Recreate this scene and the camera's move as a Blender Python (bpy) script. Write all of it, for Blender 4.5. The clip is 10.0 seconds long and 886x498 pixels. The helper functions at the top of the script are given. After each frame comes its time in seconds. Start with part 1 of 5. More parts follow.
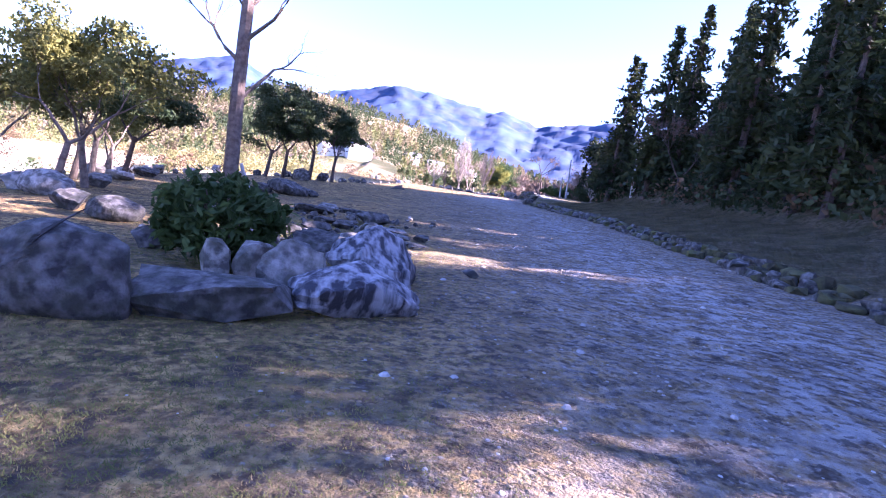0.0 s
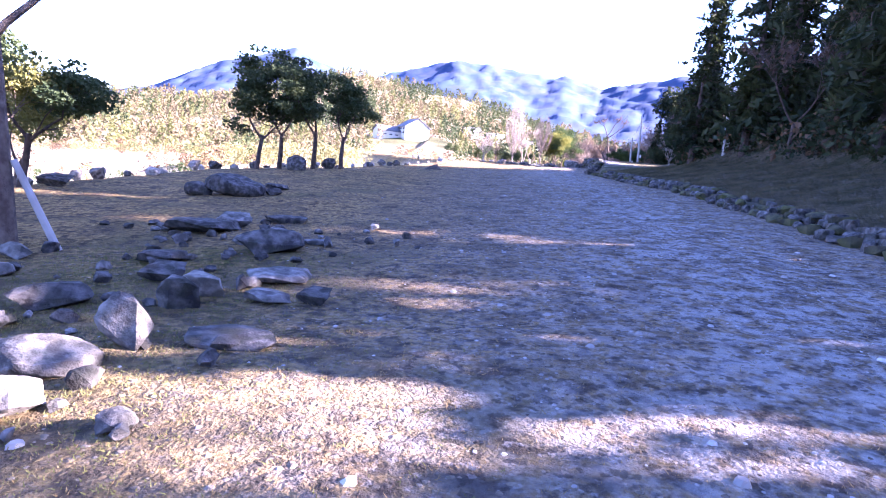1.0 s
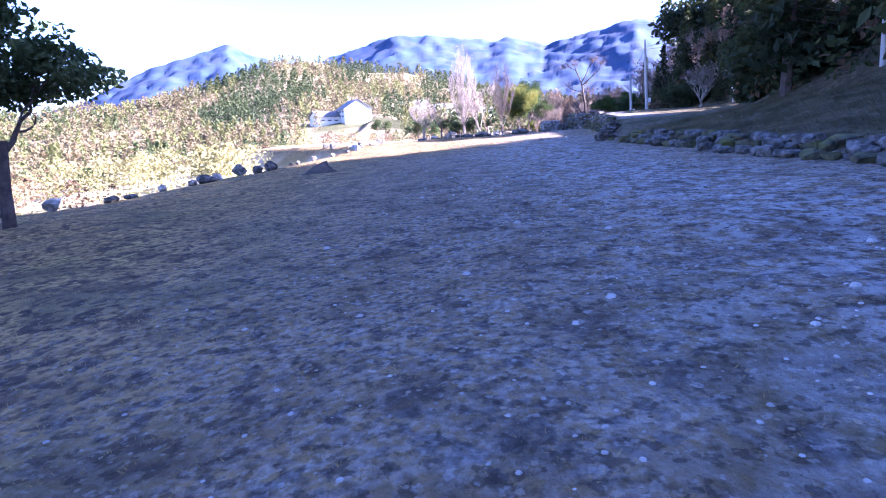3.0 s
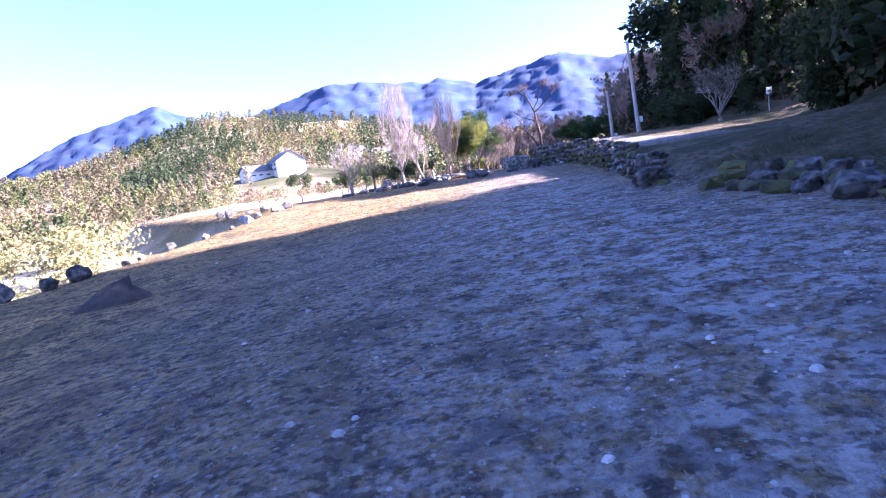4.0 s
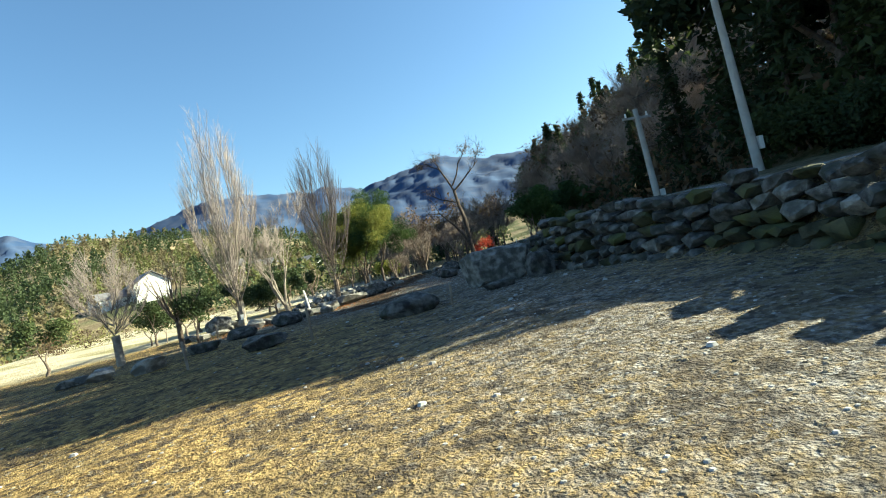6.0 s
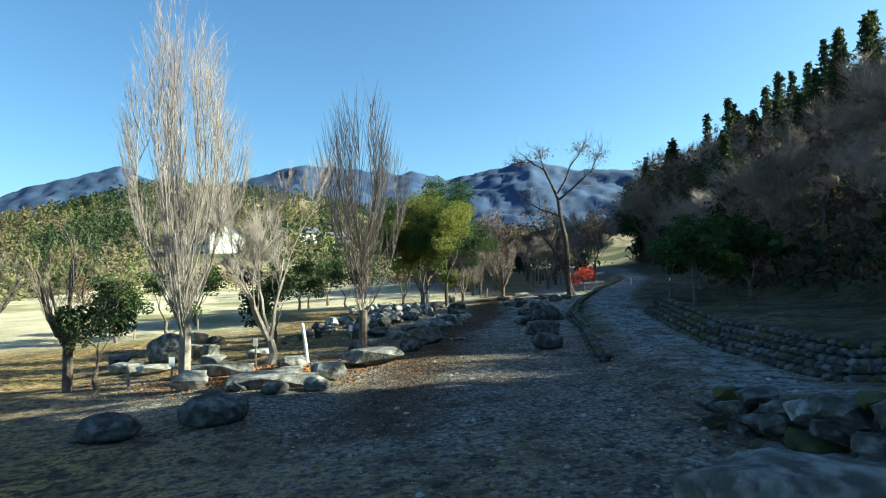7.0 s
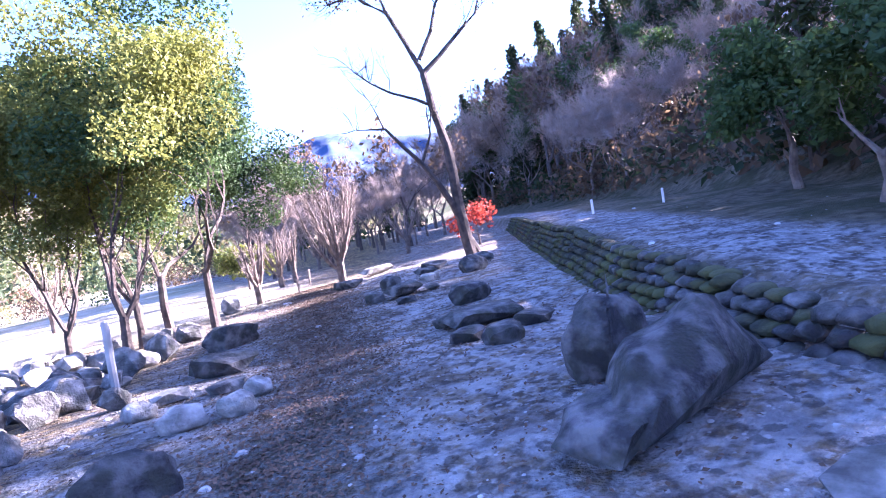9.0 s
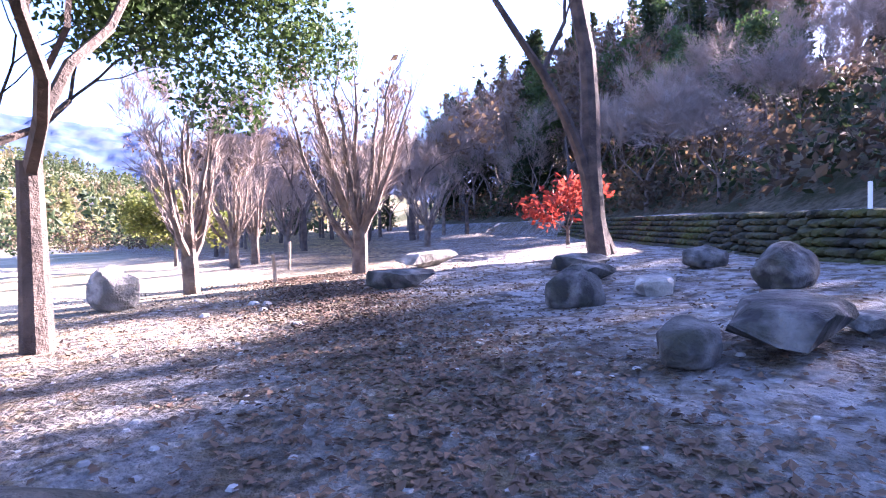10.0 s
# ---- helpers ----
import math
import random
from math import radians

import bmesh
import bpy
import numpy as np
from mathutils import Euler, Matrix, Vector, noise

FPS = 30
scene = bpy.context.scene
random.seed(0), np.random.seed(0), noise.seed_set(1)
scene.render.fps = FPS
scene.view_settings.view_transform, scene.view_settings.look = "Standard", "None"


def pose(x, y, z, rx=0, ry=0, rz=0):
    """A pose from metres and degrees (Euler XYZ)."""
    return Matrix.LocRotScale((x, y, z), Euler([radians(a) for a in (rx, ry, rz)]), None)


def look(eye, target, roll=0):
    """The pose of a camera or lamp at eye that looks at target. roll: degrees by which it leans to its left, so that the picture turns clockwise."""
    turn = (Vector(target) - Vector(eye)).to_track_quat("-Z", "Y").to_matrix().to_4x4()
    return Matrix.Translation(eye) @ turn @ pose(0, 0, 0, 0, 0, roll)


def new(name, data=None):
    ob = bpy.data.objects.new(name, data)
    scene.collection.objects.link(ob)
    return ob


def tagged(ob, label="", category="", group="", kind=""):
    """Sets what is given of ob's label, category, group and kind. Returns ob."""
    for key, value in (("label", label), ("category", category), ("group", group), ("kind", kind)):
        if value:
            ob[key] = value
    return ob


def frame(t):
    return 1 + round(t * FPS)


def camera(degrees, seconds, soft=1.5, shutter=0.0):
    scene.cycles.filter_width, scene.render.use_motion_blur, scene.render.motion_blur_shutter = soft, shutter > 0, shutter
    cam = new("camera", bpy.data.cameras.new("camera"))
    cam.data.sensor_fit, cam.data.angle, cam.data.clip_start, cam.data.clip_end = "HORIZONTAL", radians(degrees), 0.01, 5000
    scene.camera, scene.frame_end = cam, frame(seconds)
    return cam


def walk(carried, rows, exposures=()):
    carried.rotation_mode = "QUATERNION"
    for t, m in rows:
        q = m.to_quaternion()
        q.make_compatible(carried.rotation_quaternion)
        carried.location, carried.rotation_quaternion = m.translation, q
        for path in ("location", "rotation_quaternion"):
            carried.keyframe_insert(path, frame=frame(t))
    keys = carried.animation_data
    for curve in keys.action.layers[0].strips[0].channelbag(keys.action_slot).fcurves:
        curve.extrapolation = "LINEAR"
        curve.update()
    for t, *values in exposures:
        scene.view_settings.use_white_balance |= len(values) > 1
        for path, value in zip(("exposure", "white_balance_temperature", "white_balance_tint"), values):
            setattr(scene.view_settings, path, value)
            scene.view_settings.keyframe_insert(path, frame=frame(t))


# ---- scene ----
cam = camera(75.0, 10.0, soft=1.1)
PATH = [
    (0.0, look((0.001, 0.000, 0.820), (0.718, 9.930, -0.122), 11.09)),
    (0.5, look((1.453, 4.966, 1.181), (1.516, 14.863, -0.251), 6.03)),
    (1.0, look((2.680, 10.554, 1.382), (2.257, 20.427, -0.148), 6.17)),
    (1.5, look((3.262, 16.615, 1.496), (2.867, 26.505, 0.077), 0.56)),
    (2.0, look((3.576, 22.971, 1.796), (3.361, 32.839, 0.192), -3.02)),
    (2.2, look((3.732, 25.617, 1.851), (3.596, 35.465, 0.122), -2.97)),
    (3.3, look((4.629, 41.267, 1.984), (4.822, 51.079, 0.065), -2.13)),
    (3.5, look((4.806, 44.268, 2.106), (5.154, 54.075, 0.182), -4.14)),
    (4.0, look((5.473, 51.870, 2.550), (6.492, 61.732, 1.246), -6.98)),
    (4.5, look((6.076, 58.945, 2.828), (8.014, 68.612, 1.155), -8.08)),
    (5.0, look((6.922, 65.249, 2.970), (9.353, 74.849, 1.577), -8.57)),
    (5.5, look((7.968, 71.123, 3.033), (10.691, 80.701, 2.105), -10.93)),
    (6.0, look((9.217, 77.129, 3.122), (12.258, 86.655, 3.250), -11.86)),
    (6.2, look((9.775, 79.392, 3.287), (12.797, 88.901, 3.966), -9.78)),
    (7.3, look((12.876, 92.095, 4.903), (14.550, 101.951, 4.651), 0.42)),
    (7.5, look((13.374, 94.128, 4.928), (15.122, 103.961, 4.428), 0.67)),
    (8.0, look((14.663, 99.149, 4.647), (16.875, 108.888, 4.141), -0.67)),
    (8.5, look((15.980, 104.214, 4.020), (19.938, 113.384, 3.524), -7.75)),
    (9.0, look((17.185, 109.115, 3.620), (21.945, 117.894, 3.108), -9.64)),
    (9.5, look((17.884, 114.388, 3.293), (23.127, 122.882, 2.699), -5.76)),
    (10.0, look((19.013, 119.381, 2.782), (24.633, 127.645, 2.420), -1.24)),
]
EXPOSURES = [(0.0, 3.7, 5250, 55), (0.5, 3.9, 5200, 54), (1.5, 4.05, 5400, 54), (2.2, 3.9, 5150, 54), (3.5, 3.6, 4950, 46), (4.5, 3.3, 5200, 50), (5.0, 3.2, 5150, 46), (5.5, 2.85, 6100, 30), (6.2, 2.1, 5900, -12), (7.3, 2.05, 5400, -8), (8.0, 2.5, 6100, 18), (8.5, 3.15, 5600, 58), (9.0, 4.1, 5000, 46), (10.0, 4.05, 5400, 46)]
walk(cam, PATH, EXPOSURES)

# ---- world, sun ----
SUN_ELEV, SUN_PLAN = radians(23), Vector((1.0, -0.06, 0)).normalized()
world = bpy.data.worlds.new("sky")
scene.world = world
world.use_nodes = True
wn = world.node_tree
sky = wn.nodes.new("ShaderNodeTexSky")
sky.sky_type, sky.sun_disc = "NISHITA", False
sky.sun_elevation = SUN_ELEV
sky.sun_rotation = math.atan2(SUN_PLAN.x, SUN_PLAN.y)
sky.air_density, sky.dust_density, sky.ozone_density = 1.0, 0.9, 3.5
background = wn.nodes["Background"]
background.inputs["Strength"].default_value = 0.05
wn.links.new(sky.outputs[0], background.inputs["Color"])
sun = new("sun", bpy.data.lights.new("sun", "SUN"))
sun.data.energy, sun.data.angle, sun.data.color = 5.0, radians(0.53), (1.0, 0.86, 0.62)
sun_way = SUN_PLAN * math.cos(SUN_ELEV) + Vector((0, 0, math.sin(SUN_ELEV)))
sun.matrix_world = look(sun_way * 200, (0, 0, 0))

# ---- small helpers ----
rng = random.Random(7)


def interp(v, table):
    return np.interp(v, [a for a, _ in table], [b for _, b in table])


def ease(a, b, v):
    t = np.clip((np.asarray(v, float) - a) / (b - a), 0, 1)
    return t * t * (3 - 2 * t)


class Shape:
    """Collects points and faces of one mesh."""

    def __init__(self):
        self.v, self.f = [], []

    def add(self, verts, faces):
        n = len(self.v)
        self.v += [tuple(p) for p in verts]
        self.f += [tuple(n + i for i in face) for face in faces]

    def tube(self, points, radii, sides=6, cap=True):
        points = [Vector(p) for p in points]
        n, rings = len(self.v), len(points)
        for i, p in enumerate(points):
            d = (points[min(i + 1, rings - 1)] - points[max(i - 1, 0)]).normalized()
            a = d.orthogonal().normalized()
            b = d.cross(a)
            for k in range(sides):
                w = 2 * math.pi * k / sides
                self.v.append(tuple(p + (a * math.cos(w) + b * math.sin(w)) * radii[i]))
        for i in range(rings - 1):
            for k in range(sides):
                a, b = n + i * sides + k, n + i * sides + (k + 1) % sides
                self.f.append((a, b, b + sides, a + sides))
        if cap:
            self.f.append(tuple(n + k for k in reversed(range(sides))))
            self.f.append(tuple(n + (rings - 1) * sides + k for k in range(sides)))

    def box(self, c, s, turn=0.0, lean=0.0):
        m = Matrix.Translation(c) @ Euler((lean, 0, turn)).to_matrix().to_4x4()
        q = [m @ Vector((x * s[0] / 2, y * s[1] / 2, z * s[2] / 2)) for x in (-1, 1) for y in (-1, 1) for z in (-1, 1)]
        self.add(q, [(0, 1, 3, 2), (4, 6, 7, 5), (0, 4, 5, 1), (2, 3, 7, 6), (0, 2, 6, 4), (1, 5, 7, 3)])

    def leaf(self, c, size, r, stretch=1.6, up=0.0):
        """A small bent leaf of two triangles, turned at random."""
        rnd = r.random
        nx_, ny_, nz_ = rnd() * 2 - 1, rnd() * 2 - 1, rnd() * 2 - 1 + up
        k = 1 / (math.sqrt(nx_ * nx_ + ny_ * ny_ + nz_ * nz_) + 1e-9)
        nx_, ny_, nz_ = nx_ * k, ny_ * k, nz_ * k
        ax, ay, az_ = rnd() - 0.5, rnd() - 0.5, rnd() - 0.5
        d = ax * nx_ + ay * ny_ + az_ * nz_
        ax, ay, az_ = ax - d * nx_, ay - d * ny_, az_ - d * nz_
        k = 1 / (math.sqrt(ax * ax + ay * ay + az_ * az_) + 1e-9)
        ax, ay, az_ = ax * k, ay * k, az_ * k
        bx, by, bz = ny_ * az_ - nz_ * ay, nz_ * ax - nx_ * az_, nx_ * ay - ny_ * ax
        h, w, e, q = size * stretch * 0.5, size * 0.45, size * stretch * 0.075, size * 0.12
        x, y, z = c
        mx, my, mz = x + ax * e + nx_ * q, y + ay * e + ny_ * q, z + az_ * e + nz_ * q
        n = len(self.v)
        self.v += [(x - ax * h, y - ay * h, z - az_ * h), (mx - bx * w, my - by * w, mz - bz * w), (x + ax * h, y + ay * h, z + az_ * h), (mx + bx * w, my + by * w, mz + bz * w)]
        self.f += [(n, n + 1, n + 2), (n, n + 2, n + 3)]

    def blade(self, c, way, width):
        c, way = Vector(c), Vector(way)
        b = way.orthogonal().normalized() * width
        self.add([c - b, c + b, c + way], [(0, 1, 2)])

    def mesh(self, name, material, smooth=False):
        me = bpy.data.meshes.new(name)
        me.from_pydata(self.v, [], self.f)
        me.materials.append(material)
        if smooth:
            me.shade_smooth()
        return me


def part(name, shape, material, parent, label="", smooth=False):
    ob = new(name, shape if isinstance(shape, bpy.types.Mesh) else shape.mesh(name, material, smooth))
    ob.parent = parent
    return tagged(ob, label)


def thing(name, label, category, group="", at=None):
    ob = tagged(new(name), label, category, group)
    if at is not None:
        ob.matrix_world = at
    return ob


# ---- materials ----
def material(name, color, color2=None, scale=3.0, rough=0.85, bump=0.3, bump_scale=12.0, detail=6.0, spread=(0.35, 0.65), metal=0.0, island=0.0, color3=None, scale3=0.4, stretch=1.0):
    m = bpy.data.materials.new(name)
    m.use_nodes = True
    nt = m.node_tree
    n, l = nt.nodes, nt.links
    b = n["Principled BSDF"]
    b.inputs["Roughness"].default_value, b.inputs["Metallic"].default_value = rough, metal
    b.inputs["Specular IOR Level"].default_value = 0.25
    geo = n.new("ShaderNodeNewGeometry")
    tex = n.new("ShaderNodeTexNoise")
    tex.inputs["Scale"].default_value, tex.inputs["Detail"].default_value = scale, detail
    drawn = n.new("ShaderNodeVectorMath")
    drawn.operation = "MULTIPLY"
    drawn.inputs[1].default_value = (1, 1, stretch)
    l.new(geo.outputs["Position"], drawn.inputs[0])
    l.new(drawn.outputs[0], tex.inputs["Vector"])
    ramp = n.new("ShaderNodeMapRange")
    ramp.inputs["From Min"].default_value, ramp.inputs["From Max"].default_value = spread
    l.new(tex.outputs["Fac"], ramp.inputs["Value"])
    mix = n.new("ShaderNodeMix")
    mix.data_type = "RGBA"
    mix.inputs["A"].default_value, mix.inputs["B"].default_value = (*color, 1), (*(color2 or color), 1)
    l.new(ramp.outputs[0], mix.inputs["Factor"])
    out = mix.outputs["Result"]
    if color3:
        t3 = n.new("ShaderNodeTexNoise")
        t3.inputs["Scale"].default_value, t3.inputs["Detail"].default_value = scale3, 9
        l.new(geo.outputs["Position"], t3.inputs["Vector"])
        r3 = n.new("ShaderNodeMapRange")
        r3.inputs["From Min"].default_value, r3.inputs["From Max"].default_value = 0.42, 0.7
        l.new(t3.outputs["Fac"], r3.inputs["Value"])
        m3 = n.new("ShaderNodeMix")
        m3.data_type = "RGBA"
        m3.inputs["B"].default_value = (*color3, 1)
        l.new(out, m3.inputs["A"])
        l.new(r3.outputs[0], m3.inputs["Factor"])
        out = m3.outputs["Result"]
    if island:
        info, hsv = n.new("ShaderNodeObjectInfo"), n.new("ShaderNodeHueSaturation")
        add = n.new("ShaderNodeMath")
        add.operation = "ADD"
        l.new(geo.outputs["Random Per Island"], add.inputs[0])
        l.new(info.outputs["Random"], add.inputs[1])
        rng_node = n.new("ShaderNodeMapRange")
        rng_node.inputs["From Max"].default_value = 2.0
        rng_node.inputs["To Min"].default_value, rng_node.inputs["To Max"].default_value = 1 - island, 1 + island
        l.new(add.outputs[0], rng_node.inputs["Value"])
        l.new(rng_node.outputs[0], hsv.inputs["Value"])
        l.new(out, hsv.inputs["Color"])
        out = hsv.outputs["Color"]
    l.new(out, b.inputs["Base Color"])
    if bump:
        t2, bp = n.new("ShaderNodeTexNoise"), n.new("ShaderNodeBump")
        t2.inputs["Scale"].default_value, t2.inputs["Detail"].default_value = bump_scale, 8
        bp.inputs["Strength"].default_value, bp.inputs["Distance"].default_value = bump, 0.05
        l.new(geo.outputs["Position"], t2.inputs["Vector"])
        fine, both = n.new("ShaderNodeTexNoise"), n.new("ShaderNodeMath")
        fine.inputs["Scale"].default_value, fine.inputs["Detail"].default_value = bump_scale * 4.5, 6
        both.operation, both.inputs[1].default_value = "MULTIPLY_ADD", 0.35
        l.new(geo.outputs["Position"], fine.inputs["Vector"])
        l.new(fine.outputs["Fac"], both.inputs[0])
        l.new(t2.outputs["Fac"], both.inputs[2])
        l.new(both.outputs[0], bp.inputs["Height"])
        l.new(bp.outputs[0], b.inputs["Normal"])
    return m


def leaf_material(name, color, color2, scale=0.7, island=0.45, light=0.35):
    m = material(name, color, color2, scale, 0.7, 0, island=island)
    nt = m.node_tree
    b, out = nt.nodes["Principled BSDF"], nt.nodes["Material Output"]
    tr, mx = nt.nodes.new("ShaderNodeBsdfTranslucent"), nt.nodes.new("ShaderNodeMixShader")
    mx.inputs[0].default_value = light
    nt.links.new(b.inputs["Base Color"].links[0].from_socket, tr.inputs["Color"])
    nt.links.new(b.outputs[0], mx.inputs[1])
    nt.links.new(tr.outputs[0], mx.inputs[2])
    nt.links.new(mx.outputs[0], out.inputs["Surface"])
    return m


M_BARK = material("bark", (0.10, 0.075, 0.06), (0.2, 0.16, 0.13), 6, 0.9, 0.8, 25)
M_BARK_PALE = material("pale_bark", (0.2, 0.17, 0.14), (0.34, 0.3, 0.25), 5, 0.9, 0.5, 25)
M_BARK_DARK = material("dark_bark", (0.05, 0.04, 0.035), (0.11, 0.085, 0.07), 5, 0.9, 0.7, 20)
M_TWIG_BROWN = material("brown_twigs", (0.11, 0.08, 0.065), (0.19, 0.14, 0.11), 2, 0.9, 0)
M_TWIG = material("twigs", (0.19, 0.15, 0.125), (0.3, 0.24, 0.2), 2, 0.9, 0)
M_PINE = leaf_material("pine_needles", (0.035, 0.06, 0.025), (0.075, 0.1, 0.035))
# lighter yellow needles put sunlight into the colour of the rim pines
M_PINE_PAINTED_SUN = leaf_material("needles_painted_sunlit", (0.12, 0.13, 0.04), (0.2, 0.2, 0.05))
M_CEDAR = leaf_material("cedar_foliage", (0.018, 0.032, 0.014), (0.05, 0.065, 0.022), 0.25)
M_EVERGREEN = leaf_material("evergreen_leaves", (0.03, 0.06, 0.018), (0.07, 0.11, 0.03))
M_YELLOW_GREEN = leaf_material("yellow_green_leaves", (0.075, 0.105, 0.02), (0.22, 0.22, 0.045), 0.35)
M_BROWN_LEAF = leaf_material("brown_brush", (0.06, 0.043, 0.028), (0.15, 0.098, 0.052), 0.3)
M_RED_LEAF = leaf_material("red_leaves", (0.2, 0.025, 0.018), (0.32, 0.06, 0.03))
M_BAMBOO = leaf_material("bamboo_brush", (0.17, 0.165, 0.06), (0.3, 0.28, 0.12), 0.1, 0.25)
M_FAR_CONIFER = leaf_material("far_conifers", (0.03, 0.05, 0.022), (0.07, 0.09, 0.035), 0.02, 0.2)
M_FAR_GREEN = leaf_material("far_green_woods", (0.085, 0.1, 0.035), (0.16, 0.165, 0.06), 0.02, 0.15)
M_FAR_BARE = leaf_material("far_bare_woods", (0.115, 0.1, 0.055), (0.185, 0.155, 0.085), 0.02, 0.12)
M_ROCK = material("boulder_stone", (0.075, 0.072, 0.07), (0.28, 0.27, 0.255), 5.0, 0.9, 1.0, 9, detail=11, spread=(0.4, 0.6), island=0.3, color3=(0.08, 0.08, 0.065), scale3=4.2)
M_ROCK_PALE = material("pale_stone", (0.16, 0.155, 0.145), (0.42, 0.4, 0.37), 5.0, 0.9, 0.9, 10, detail=11, spread=(0.4, 0.6), island=0.25, color3=(0.18, 0.17, 0.14), scale3=4.2)
M_ROCK_DARK = material("dark_stone", (0.03, 0.029, 0.03), (0.15, 0.145, 0.14), 5.0, 0.85, 1.0, 10, detail=11, spread=(0.4, 0.62), island=0.3, color3=(0.04, 0.042, 0.03), scale3=4.2)
M_ROCK_STREAK = material("streaked_stone", (0.035, 0.036, 0.045), (0.3, 0.3, 0.32), 7.0, 0.6, 0.7, 8, detail=5, spread=(0.42, 0.62), stretch=0.12)
M_MOSS_BLOCK = material("mossy_block", (0.022, 0.024, 0.015), (0.085, 0.08, 0.055), 3.0, 0.95, 0.8, 9, island=0.35, color3=(0.07, 0.078, 0.02), scale3=1.5)
M_CONCRETE = material("concrete_pole", (0.32, 0.31, 0.29), (0.42, 0.41, 0.39), 3, 0.8, 0.2)
M_WHITE = material("white_paint", (0.72, 0.72, 0.7), (0.82, 0.81, 0.78), 4, 0.6, 0.1)
M_WOOD = material("weathered_wood", (0.2, 0.16, 0.12), (0.34, 0.28, 0.22), 5, 0.85, 0.5, 30)
M_ROOF = material("roof_tiles", (0.1, 0.1, 0.11), (0.17, 0.17, 0.18), 1.0, 0.6, 0.5, 6)
M_WALL = material("plaster_wall", (0.7, 0.68, 0.63), (0.8, 0.78, 0.73), 0.6, 0.9, 0.1)
M_GLASS = material("dark_window", (0.03, 0.035, 0.04), (0.05, 0.055, 0.06), 1, 0.1, 0)
M_WIRE = material("black_wire", (0.02, 0.02, 0.02), (0.03, 0.03, 0.03), 1, 0.6, 0)
M_MOUND = material("dark_earth", (0.045, 0.038, 0.032), (0.09, 0.075, 0.06), 3, 0.95, 0.8, 12)
M_LITTER = material("fallen_leaves", (0.075, 0.05, 0.035), (0.17, 0.11, 0.07), 2, 0.9, 0, island=0.5)
M_GRASS = leaf_material("dry_grass", (0.2, 0.145, 0.065), (0.38, 0.29, 0.13), 0.5, 0.3, 0.2)
M_GRASS_GREEN = leaf_material("green_grass", (0.12, 0.14, 0.04), (0.22, 0.22, 0.07), 0.5, 0.3, 0.2)
M_PEBBLE = material("pebbles", (0.3, 0.29, 0.28), (0.55, 0.54, 0.52), 2, 0.9, 0.2, island=0.3)
M_SHEET = material("grey_plastic_sheet", (0.35, 0.36, 0.4), (0.5, 0.5, 0.54), 1.5, 0.45, 0.3, 3)


